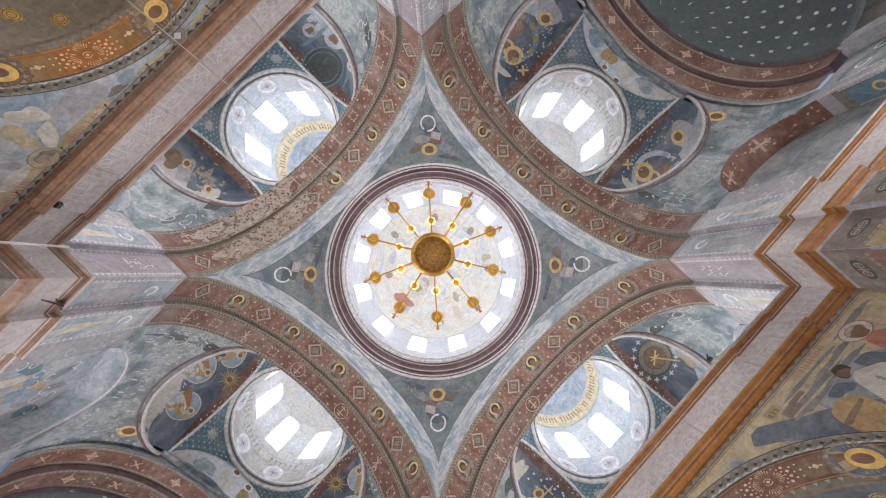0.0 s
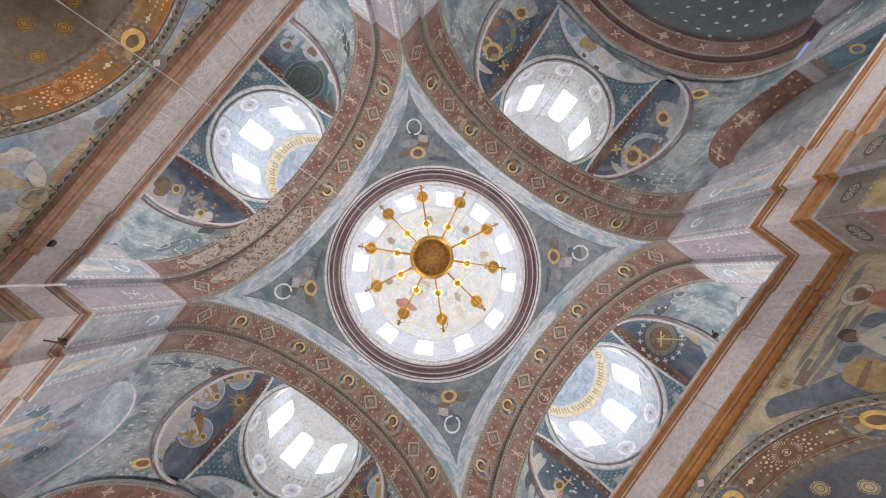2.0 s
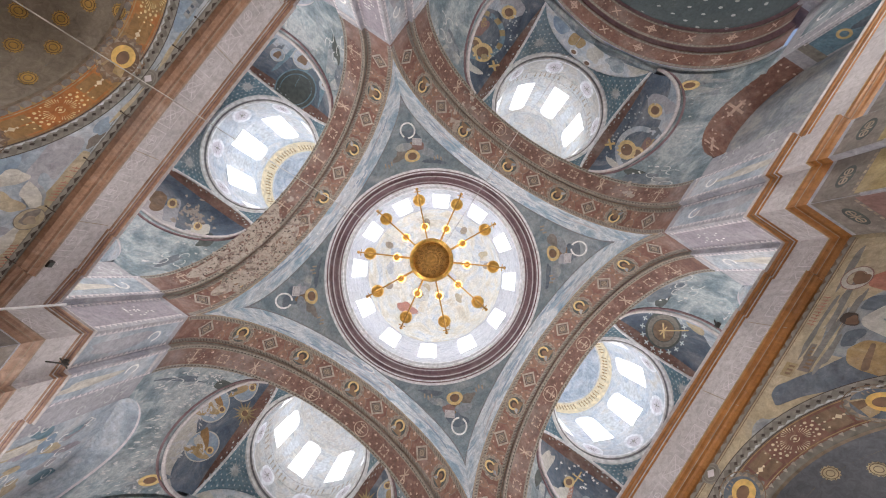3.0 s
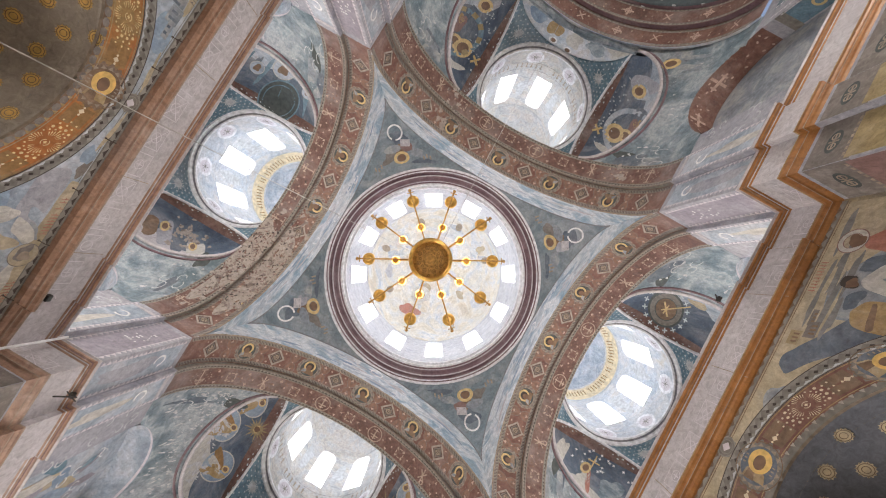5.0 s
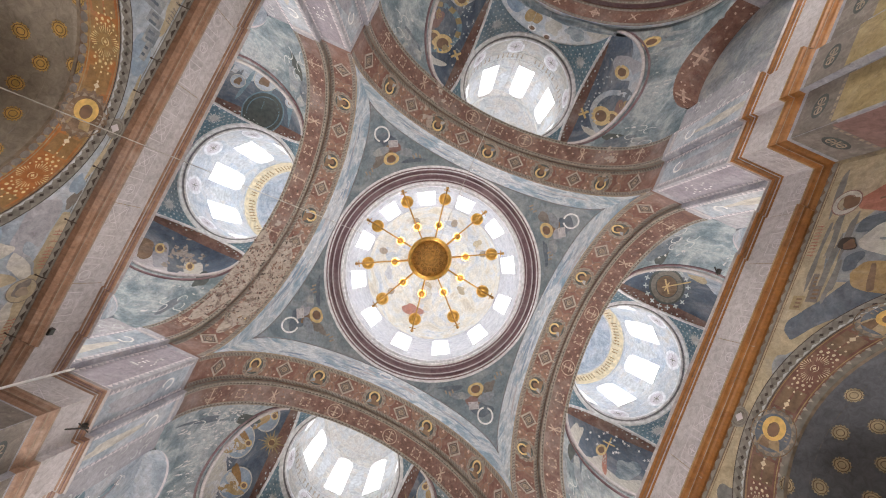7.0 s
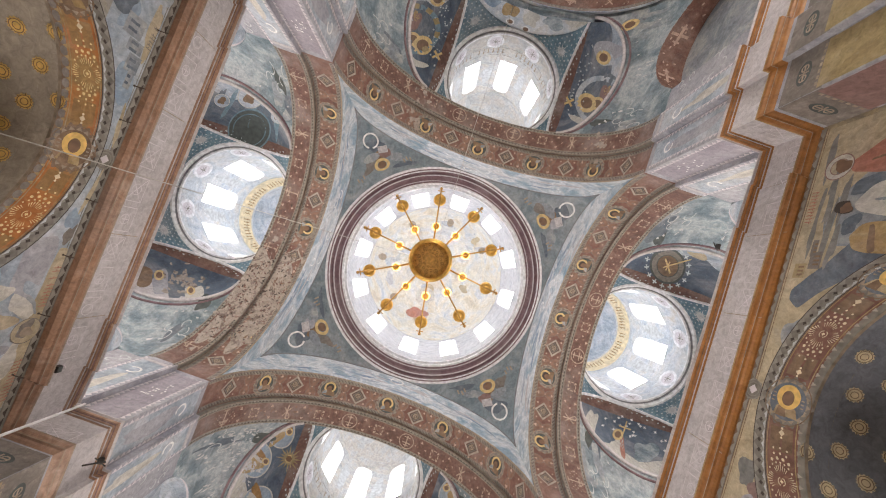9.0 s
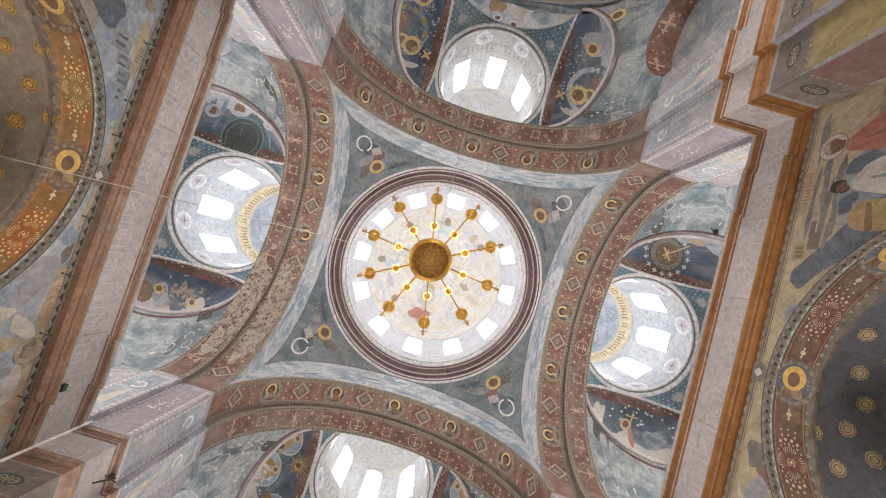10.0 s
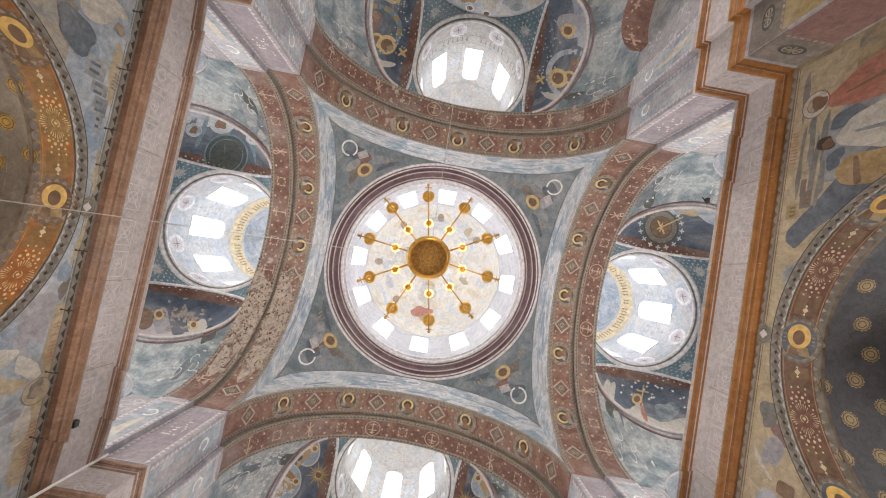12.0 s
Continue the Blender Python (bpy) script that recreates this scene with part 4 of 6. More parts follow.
        for u, v, r in ((9.24, 4.18, 0.5), (10.24, 3.7, 0.32), (7.9, 3.82, 0.3)):
            ov = stamp("portrait", M_PANEL, th, f, [(u, v, r / 0.5, 0)], disc(0.5, 26, 0, 0, 0.85), 0.03, "pale oval round a plain brown bust")
            stamp("portrait_rim", M_LINEN, ov, f, [(u, v, r / 0.5, 0)], hoop(0.46, 0.5, 26, 0, 0, 0.85), 0.0315)
            robe(ov, M_BROWN, f, u, v, r * 1.0, r * 0.9, 0, 38, 0.033, "bust")
            robe(ov, M_SKIN, f, u + 0.02, v + 0.05 * r, r * 0.45, r * 0.45, 0, 39, 0.035, "face")
    else:
        for i, u in enumerate((10.5, 9.8, 9.1, 8.4)):
            robe(th, (M_BROWN, M_WALL, M_SLATE, M_LINEN)[i], f, u, 3.85, 0.7, 0.85, 15 * (i - 1), 41 + i, 0.024)
        halo(th, f, 9.96, 3.6, 0.6)
        halo(th, f, 8.6, 3.75, 0.5)
        rng2 = random.Random(9)
        for i in range(34):
            robe(th, M_WORN, f, rng2.gauss(9.0, 0.45), rng2.gauss(3.45, 0.3), rng2.uniform(0.08, 0.3), rng2.uniform(0.06, 0.2), rng2.uniform(0, 180), 60 + i, 0.03, "plaster_loss")


def vault_arm(k):
    """The barrel vault of an arm, open in its crown to a small dome with a painted shell on either side."""
    pale = k in (0, 2)
    th = thing("domed_vault", "painted barrel vault opening into a bright small dome", "vault", "structure", "vaults round the crossing", arm(k))
    zt = vault_z(BAY_W)
    z_ring = Z_BAYRING if pale else 18.5
    for s in (1, -1):
        def g(x):
            t = (x - BAY_C) / (BAY_W - 0.1)
            return BAY_W + BAY_D * math.sqrt(1 - t * t) if abs(t) < 1 else 0.0

        def fv(x, t, s=s):
            y0 = g(x)
            a0 = math.asin(min(1, y0 / S))
            a1 = math.asin(vault_edge(x) / S)
            y = S * math.sin(a0 + (a1 - a0) * t)
            return Vector((x, s * y, vault_z(y)))
        xs = [BAY_C + (BAY_W - 0.1) * math.sin(b) for b in lin(-math.pi / 2 * 0.999, math.pi / 2 * 0.999, 40)] + [11.96, X_END]
        part("vault", sheet(fv, xs, lin(0, 1, 14), (BAY_C, 0, Z_SPRING)), M_GREEN, th, smooth=True, thick=0.2)

        def fvl(u, v, lift, s=s):
            y = min(4.98, max(0.1, v))
            return Vector((u, s * (y - lift), vault_z(y) - lift))
        rg = random.Random(90 + 2 * k + s)
        for i in range(9):
            u = rg.choice((rg.uniform(7.0, 7.5), rg.uniform(11.0, 11.8)))
            robe(th, (M_SLATE, M_GREEN, M_NICHE, M_NICHE, M_TEAL)[i % 5], fvl, u, rg.uniform(3.7, 4.6), rg.uniform(0.2, 0.5), rg.uniform(0.3, 0.8), rg.uniform(-40, 40), 400 + i + 10 * k, 0.012 + 0.001 * i, "wing_stroke")
        halo(th, fvl, 11.35, 3.9, 0.7)
        stamp("pale_curls", M_PALM, th, fvl, [(6.98 + 0.16 * i, 4.72 - 0.17 * (i % 3), 0.8, rg.uniform(0, 360)) for i in range(5)], hoop(0.11, 0.135, 14, 0, 0, 1, 0, 230), 0.025)

        # flaked paint, with the white ground showing
        count = 420 if k == 2 else 40
        flakes = [(u, min(vault_edge(u) - 0.12, max(3.3, v)), q, a) for u, v, q, a in [(rg.uniform(6.95, 11.9), rg.gauss(4.15, 0.35), rg.uniform(0.2, 0.75) ** 2, rg.uniform(0, 180)) for _ in range(count)] if v > g(u) + 0.2]
        for q in range(3):
            stamp("plaster_loss", M_FLAKE, th, fvl, flakes[q::3], blob(0.1, 0.6, 700 + q + 3 * k, 16, 0.35), 0.017 + 0.002 * q)

        crown = z_ring - 0.12

        def arch_h(x):
            t = min(1, abs(x - BAY_C) / BAY_W)
            return zt + (crown - zt) * math.sqrt(1 - t * t)

        def fc(x, t, s=s):
            y0 = g(x) or BAY_W
            zr = vault_z(y0)
            c, d = math.cos(t * math.pi / 2), math.sin(t * math.pi / 2)
            return Vector((x, s * (BAY_W + (y0 - BAY_W) * c), zr + (arch_h(x) - zr) * d))
        part("shell", sheet(fc, xs[:41], lin(0, 1, 16), (BAY_C, 0, Z_SPRING)), M_CONCH, th, "dark blue painted shell niche", smooth=True, thick=0.2)
        part("arch_band", sheet(lambda x, t, s=s: fc(x, t, s) + Vector((0, -0.02 * s, -0.02)), xs[:41], lin(0.8, 1, 4), (BAY_C, 0, Z_SPRING)), M_ARCH2, th, "dark brown painted arch band", smooth=True)

        def fsh(u, v, lift, s=s):
            # (u, v): plan coordinates at fifteen metres, cast outward from the floor's middle onto the shell
            lo, hi = 0.0, 1.0
            x = BAY_C
            for _ in range(12):
                t = (lo + hi) / 2
                for _ in range(3):
                    x = min(xs[40], max(xs[0], u / 15 * (fc(x, t, 1).z - EYE)))
                p = fc(x, t, 1)
                lo, hi = (t, hi) if p.y / (p.z - EYE) > v / 15 else (lo, t)
            p = fc(x, t, s)
            return p + Vector((0, -s * lift, -lift))
        grd = (M_PANEL, M_PANEL if s < 0 else M_LINEN, M_LINEN, M_PANEL if s > 0 else M_FRIEZE)[k]
        part("pale_ground", sheet(lambda x, t, s=s: fc(x, 0.01 + (0.05 + 0.2 * t * (1 + 0.3 * math.sin(x * 3 + k))) * max(0, 1 - ((x - BAY_C) / 2.55) ** 2) * (1 if t else 0), s) + Vector((0, -0.015 * s, -0.015)), xs[1:40], [0, 0.5, 1], (BAY_C, 0, Z_SPRING)), grd, th, smooth=True)
        paint_shell(th, k, s, fsh)
        rim = [(x, s * (g(x) - 0.05), vault_z(g(x)) + 0.02) for x in xs[1:40]]
        part("shell_rim", tube(rim, 0.07, 6), M_FRIEZE, th, "pale moulded rim", smooth=True)
        rim2 = [(x, s * (g(x) + 0.1), vault_z(g(x) + 0.1) - 0.02) for x in xs[1:40]]
        part("shell_line", tube(rim2, 0.045, 6), M_RING, th, smooth=True)
        lip = [(BAY_C + BAY_W * math.cos(b), s * (BAY_W - 0.02), zt + (crown - zt) * math.sin(b)) for b in lin(0.02, math.pi - 0.02, 32)]
        part("arch_edge", tube(lip, 0.06, 6), M_RINGWHITE, th, "white edge of the small arch", smooth=True)
    # the dome over the bay
    for q, p in enumerate(pendentive(th, BAY_W, zt, z_ring - 0.12 - zt, M_STARBLUE, "star_pendentive", (BAY_C, 0), 12)):
        def fs(u, v, lift, q=q):
            t = min(1.0, max(0.0, v / 3.6))
            zz = math.sin(t * math.pi / 2)
            y = BAY_W * math.sqrt(1 - zz * zz)
            r = math.hypot(BAY_W, y) - lift * 2
            a = math.pi / 4 + u / r + q * math.pi / 2
            return Vector((BAY_C + r * math.cos(a), r * math.sin(a), zt + (z_ring - 0.12 - zt) * zz - lift))
        rng = random.Random(5 + q)
        sp = []
        for i in range(1, 15):
            v = i * 0.24
            w = BAY_W * (1 - math.cos(v / 3.6 * math.pi / 2)) * 1.05
            m = int(w / 0.22)
            sp += [((j + 0.5 * (i % 2)) * 0.22, v, rng.uniform(0.7, 1.2), 45) for j in range(-m, m + 1)]
        stamp("stars", M_STARDOT, p, fs, sp, rect(0.07, 0.07), 0.012)
        stamp("sunburst", M_PALM, p, fs, [(0, 2.35, 1, 0)], rays(0.1, 0.42, 20, 0.035) + disc(0.1, 10), 0.014)
    part("ring", lathe([(2.72, z_ring - 0.14), (2.6, z_ring - 0.15), (2.57, z_ring - 0.08), (2.53, z_ring - 0.06)], 64), M_RINGWHITE, th).location = (BAY_C, 0, 0)
    part("ring_groove", lathe([(2.53, z_ring - 0.06), (2.51, z_ring + 0.0), (2.48, z_ring + 0.0)], 64), M_GREYLINE, th).location = (BAY_C, 0, 0)
    part("ring_lip", lathe([(2.48, z_ring + 0.0), (2.42, z_ring + 0.02), (2.41, z_ring + 0.1), (2.6, z_ring + 0.14)], 64), M_RINGWHITE, th).location = (BAY_C, 0, 0)
    wall = M_DRUM_PALE if pale else M_DRUM
    zb, zt2, z_top = (21.2, 24.5, 24.8) if pale else (20.2, 23.2, 23.7)
    drum(th, BAY_C, 0, R_BAY, z_ring + 0.1, z_top, 8, 0.0, 0.46 if pale else 0.48, zb, zt2, wall, 0.55, 0.82)
    cup = part("cupola", sheet(lambda a, b: Vector((R_BAY * math.cos(a) * math.cos(b), R_BAY * math.cos(a) * math.sin(b), z_top + 2.4 * math.sin(a))), lin(0, math.pi / 2, 14), lin(0, 2 * math.pi, 48), (0, 0, 20)), wall, th, smooth=True, thick=0.25)
    cup.location = (BAY_C, 0, 0)
    fdm = dome_map(R_BAY, z_top, 2.4)
    if not pale:
        part("gilt_band", lathe([((R_BAY - 0.02) * math.cos(a), z_top + 2.38 * math.sin(a)) for a in lin(0.05, 0.46, 6)], 64), M_PALEGOLD, cup, "pale gold inscription band", smooth=True)
        part("blue_crown", lathe([((R_BAY - 0.03) * math.cos(a), z_top + 2.37 * math.sin(a)) for a in lin(0.5, 1.0, 6)], 64), M_PANEL, cup, smooth=True)
    def fw(u, v, lift):
        a = u / R_BAY
        r = R_BAY - lift
        return Vector((BAY_C + r * math.cos(a), r * math.sin(a), v))
    if pale:
        stamp("inscription", M_TAN, th, fw, [(i * 2 * math.pi * R_BAY / 64, 20.35, 1, 0) for i in range(64) if i % 7], rect(0.05, 0.42) + rect(0.13, 0.05, 0, 0.1), 0.012, "faded inscription round the drum")
        stamp("inscription_line", M_GREYTRI, th, fw, [(i * 2 * math.pi * R_BAY / 48, v, 1, 0) for i in range(48) for v in (20.05, 20.7)], rect(2 * math.pi * R_BAY / 48, 0.02), 0.01)
    else:
        stamp("inscription", M_OCHREDUST, cup, fdm, [(i * 2 * math.pi * R_BAY * 0.8 / 84, 0.75, 1, 0) for i in range(84) if i % 9], rect(0.035, 0.46) + rect(0.09, 0.04, 0.02, 0.1), 0.05, "inscription in brown letters")
    for i in range(8):
        robe(th, M_PALM, fw, (i + 0.5) * 2 * math.pi * R_BAY / 8, (zb + zt2) / 2 - 0.2, 0.55, 1.9, 0, 500 + i, 0.006, "faded_figure")
    stamp("palms", M_PALM, th, fw, [((i + 0.5) * 2 * math.pi * R_BAY / 8, (zb + zt2) / 2, 1, 0) for i in range(8)], rays(0.08, 0.5, 14, 0.04), 0.01)
    for i in range(8):
        u = (i + 0.5) * 2 * math.pi * R_BAY / 8
        md = stamp("roundel", M_RINGWHITE, th, fw, [(u, z_ring + 0.75, 1, 0)], hoop(0.3, 0.43, 22, 0, 0, 1.25), 0.01, "pale painted roundel with a cross")
        stamp("roundel_field", M_LILAC, md, fw, [(u, z_ring + 0.75, 1, 0)], disc(0.3, 20, 0, 0, 1.25), 0.008)
        stamp("cross", M_GREYTRI, md, fw, [(u, z_ring + 0.75, 0.9, 0)], cross(0.5, 0.035) + rect(0.4, 0.025, 0, 0, 45) + rect(0.4, 0.025, 0, 0, -45), 0.011)
    return th


ARMS = [vault_arm(k) for k in range(4)]

# ---- piers, galleries and apses ----
def pier(k):
    """The corner pier between two arms: an angle of stepped wall with an arched niche on each arm."""
    th = thing("pier", "stepped corner pier painted in lavender and pale blue", "pier", "structure", "piers of the crossing", arm(k))
    n0, n1, back = NICHE_X - 1.86, NICHE_X + 1.86, 5.72
    side = [(5, 5), (X_STEP, 5), (X_STEP, B2), (X_BAY, B2), (X_BAY, 5)]
    far = [(X_END + 2, 5), (X_END + 2, 6.3), (6.3, 6.3)]

    def extrude(name, plan, z0, z1, mat):
        bm = bmesh.new()
        lo = [bm.verts.new((x, y, z0)) for x, y in plan]
        hi = [bm.verts.new((x, y, z1)) for x, y in plan]
        n = len(plan)
        for i in range(n):
            bm.faces.new((lo[i], lo[(i + 1) % n], hi[(i + 1) % n], hi[i]))
        bm.faces.new(hi)
        bm.faces.new(lo[::-1])
        bmesh.ops.recalc_face_normals(bm, faces=bm.faces)
        return part(name, bm, mat, th)
    plain = side + far
    cut = side + [(n0, 5), (n0, back), (n1, back), (n1, 5)] + far
    flip = lambda p: [(y, x) for x, y in p[::-1]]
    extrude("pier_foot", plain + flip(plain)[1:-1], 0, 9.3, M_WALL)
    extrude("pier_body", cut + flip(cut)[1:-1], 9.3, Z_SPRING + 0.01, M_WALL)
    for swap in (0, 1):
        def P(x, y, z):
            return Vector((y, x, z)) if swap else Vector((x, y, z))
        # which arm this face belongs to, and on which side of it
        arm_k = (k + swap) % 4
        red = arm_k == 0 and not swap
        nx = k % 2 == 0
        pale_face = (not swap) == nx
        aa = lin(0, math.pi, 36)

        def nic(a, t):
            x, z = NICHE_X + NICHE_R * math.cos(a), NICHE_Z + NICHE_R * math.sin(a)
            y0 = vault_edge(x) if z > Z_SPRING else 5.0
            return P(x, y0 + (back - y0) * t, z)
        part("niche_soffit", sheet(nic, aa, lin(0, 1, 3), P(NICHE_X, 5.2, 11)), M_ARCH if red else M_PANEL, th, "brown niche soffit with crosses" if red else "pale blue niche soffit", smooth=True)
        part("niche_back", sheet(lambda x, z: P(x, back - 0.004, z), [n0 - 0.05, n1 + 0.05], lin(9.3, 14.3, 4), P(NICHE_X, 0, 11)), M_NICHE if red else M_PANEL, th, "mottled plaster at the back of the niche" if red else "pale blue crowd of faded figures")

        def fn(u, v, lift):
            a = math.pi / 2 - u / NICHE_R
            x, z = NICHE_X + (NICHE_R - lift) * math.cos(a), NICHE_Z + (NICHE_R - lift) * math.sin(a)
            y0 = vault_edge(x) if z > Z_SPRING else 5.0
            return P(x, y0 + v, z)
        if red:
            for u in (-2.3, -0.75, 0.8):
                stamp("cross", M_PINKDOT, th, fn, [(u, 0.36, 1.15, 0)], cross(0.5, 0.08) + cross(0.2, 0.05, 0, 0.2) + cross(0.2, 0.05, 0, -0.2), 0.008)
            stamp("flecks", M_PINKDOT, th, fn, [(random.Random(i).uniform(-2.6, 2.6), random.Random(i + 50).uniform(0.1, 0.65), 1, i * 37) for i in range(26)], disc(0.05, 7, 0, 0, 0.6), 0.007)
        else:
            stamp("niche_line", M_LILAC, th, fn, [(0, 0.05, 1, 0)], [r for i in range(30) for r in rect(0.19, 0.07, -2.8 + 0.19 * i)], 0.008)
            fbk = lambda u, v, lift: P(NICHE_X + u, back - 0.004 - lift, v)
            rg = random.Random(k * 3 + swap)
            stamp("pale_halos", M_WHITE, th, fbk, [(rg.uniform(-1.4, 1.4), rg.uniform(10.2, 13.4), 0.8, rg.uniform(0, 360)) for _ in range(30)], hoop(0.13, 0.17, 16, 0, 0, 1, 0, 280), 0.02)
            for i in range(34):
                robe(th, (M_LINEN, M_SKYBLUE, M_MAUVE, M_WALL, M_PANEL, M_STARBLUE, M_CREAM)[i % 7], fbk, rg.uniform(-1.4, 1.4), rg.uniform(9.8, 13.2), rg.uniform(0.2, 0.6), rg.uniform(0.4, 1.2), rg.uniform(-20, 20), 600 + i, 0.006 + 0.0003 * i, "pale_figure")
        # the jambs of the niche and the wall towards the apse
        for jx, out in ((n1, -1), (n0, 1)):
            fj = lambda u, v, lift, jx=jx, out=out: P(jx + out * lift, 5 + u, v)
            stamp("jamb_panel", M_STARBLUE if red else M_SKYBLUE, th, fj, [(0.36, 10.65, 1, 0)], rect(0.6, 2.5), 0.006, "blue painted panel with a haloed figure")
            stamp("jamb_band", M_GREYTRI, th, fj, [(0.36, 12.02, 1, 0)], rect(0.7, 0.3), 0.007)
            stamp("jamb_border", M_LILAC, th, fj, [(0.03, 10.7, 1, 90)], zigzag(2.6, 0.05, 0.12), 0.008)
            robe(th, M_SLATE, fj, 0.36, 10.2, 0.34, 1.4, 0, 640 + k, 0.009, "standing_figure")
            stamp("halo", M_GOLDPAINT, th, fj, [(0.36, 11.15, 1, 0)], hoop(0.1, 0.17, 18), 0.012)
        stamp("panel", M_GREEN, th, lambda u, v, lift: P(u, 5 - lift, v), [(12.9, 10.9, 1, 0)], rect(1.9, 3.0), 0.006, "sea green painted panel")
        stamp("panel_border", M_LILAC, th, lambda u, v, lift: P(u, 5 - lift, v), [(x, 10.9, 1, 90) for x in (11.62, 12.0, 13.8)], zigzag(3.0, 0.09, 0.15), 0.008)
        stamp("white_halo", M_WHITE, th, lambda u, v, lift: P(u, 5 - lift, v), [(12.5, 11.9, 1, 0), (13.2, 11.8, 1, 0)], hoop(0.12, 0.17, 16, 0, 0, 1.2, 30, 300), 0.012)
        # painted panels on the two orders of the pier
        def fa(u, v, lift):
            return P(u, 5 - lift, v)

        def fo(u, v, lift):
            return P(u, B2 - lift, v)
        stamp("panel", M_PANEL if pale_face else M_MAUVE, th, fa, [(5.49, 11.15, 1, 0)], rect(0.72, 2.9), 0.006, "pale blue painted panel" if pale_face else "plain mauve painted panel")
        stamp("panel", M_PANEL, th, fo, [(6.42, 11.1, 1, 0)], rect(0.66, 2.7), 0.006, "pale blue painted panel")
        for u, f in ((5.1, fa), (5.88, fa), (6.05, fo), (6.78, fo)):
            stamp("panel_border", M_LILAC, th, f, [(u, 11.15, 1, 90)], zigzag(3.1, 0.09, 0.15), 0.008)
        stamp("cap_band", M_FRIEZE, th, fo, [(6.42, 12.55, 1, 0)], rect(0.66, 0.12), 0.009)
        if pale_face:
            robe(th, M_WALL, fa, 5.5, 10.9, 0.4, 1.9, 0, k + 5, 0.009, "standing_figure")
            stamp("white_halo", M_WHITE, th, fa, [(5.5, 11.9, 1, 0)], hoop(0.12, 0.17, 16, 0, 0, 1.2, 0, 290), 0.012)
        else:
            rg = random.Random(k)
            stamp("white_dots", M_WHITE, th, fa, [(5.49 + 0.055 * i, 11.5 + 0.12 * j, 1, 0) for i in range(-3, 4) for j in range(-3, 4) if rg.random() < 0.42], disc(0.02, 6, 0, 0, 1.8), 0.009)
        robe(th, M_LINEN, fo, 6.42, 10.6, 0.25, 1.7, 0, k + 9, 0.009, "standing_figure")
        stamp("white_halo", M_WHITE, th, fo, [(6.42, 11.75, 1, 0)], hoop(0.12, 0.17, 16, 0, 0, 1.2, 30, 300), 0.012)
        # rows of faint haloed figures on the wall beside the niche
        rg = random.Random(20 + k * 2 + swap)
        stamp("pale_halos", M_PALM, th, fa, [(rg.uniform(7.0, 7.7), rg.uniform(10, 12.7), 0.7, rg.uniform(0, 360)) for _ in range(8)], hoop(0.11, 0.16, 16, 0, 0, 1.2, 0, 270), 0.008)
        # below the cornice: a band with dark ovals, then a panel
        stamp("oval_band", M_OVALBAND, th, fa, [(5.49, 7.95, 1, 0)], rect(0.97, 0.8), 0.004)
        stamp("oval_band", M_OVALBAND, th, fo, [(6.415, 7.95, 1, 0)], rect(0.85, 0.8), 0.004)
        stamp("oval_band", M_OVALBAND, th, fa, [(9.4, 7.95, 1, 0)], rect(5.0, 0.8), 0.004)
        stamp("dado_panel", M_YELLOW, th, fa, [(9.4, 5.9, 1, 0)], rect(4.9, 3.5), 0.006)
        for u in (5.49, 6.42, 7.6, 9.2, 10.8):
            f = fo if 6 < u < 6.85 else fa
            ov = stamp("oval", M_TEAL, th, f, [(u, 7.98, 1, 0)], disc(0.24, 22, 0, 0, 0.55), 0.008, "dark oval with pale scrolls")
            stamp("oval_scroll", M_TAN, ov, f, [(u, 7.98, 1, 0)], rect(0.34, 0.03) + rect(0.03, 0.18) + hoop(0.05, 0.075, 10, 0.1) + hoop(0.05, 0.075, 10, -0.1), 0.011)
        low = M_PLUM if not pale_face else M_YELLOW
        stamp("dado_panel", low, th, fa, [(5.49, 5.9, 1, 0)], rect(0.9, 3.5), 0.006, "plum painted panel" if not pale_face else "straw yellow painted panel")
        stamp("dado_panel", M_YELLOW, th, fo, [(6.42, 5.9, 1, 0)], rect(0.8, 3.5), 0.006, "straw yellow painted panel")
        stamp("dado_border", M_TAN, th, fa, [(5.49 + 0.12 * i, 7.68, 1, 0) for i in range(-3, 4)], rect(0.07, 0.045), 0.009)
    return th


PIERS = [pier(k) for k in range(4)]

# mouldings that run round each corner, (plan offset, height)
CORNER = [(X_END + 2, 5), (X_BAY, 5), (X_BAY, B2), (X_STEP, B2), (X_STEP, 5), (5, 5), (5, 5.98), (3.95, 5.98), (3.95, 5.945), (2.95, 5.945), (2.95, 5.91), (0, 5.91)]
TOP_MOULD = [(-0.2, 9.62), (0.12, 9.61), (0.135, 9.56), (0.13, 9.52), (0.1, 9.51), (0.095, 9.49), (0.088, 9.475), (0.06, 9.47), (0.045, 9.445), (0.03, 9.43)]
LOW_MOULD = [(0, 8.66), (0.11, 8.64), (0.135, 8.58), (0.13, 8.53), (0.1, 8.5), (0.09, 8.475), (0.082, 8.465), (0.05, 8.45), (0.035, 8.41), (0, 8.37), (-0.2, 8.37)]


FRONT = {1: 0.0, -1: 0.07}     # how much further the two gallery fronts stand out


def mirrored(path, sx, sy):
    p = [(x * sx, (y - (FRONT[sy] if x < 4 else 0)) * sy) for x, y in path]
    return p if sx * sy > 0 else p[::-1]


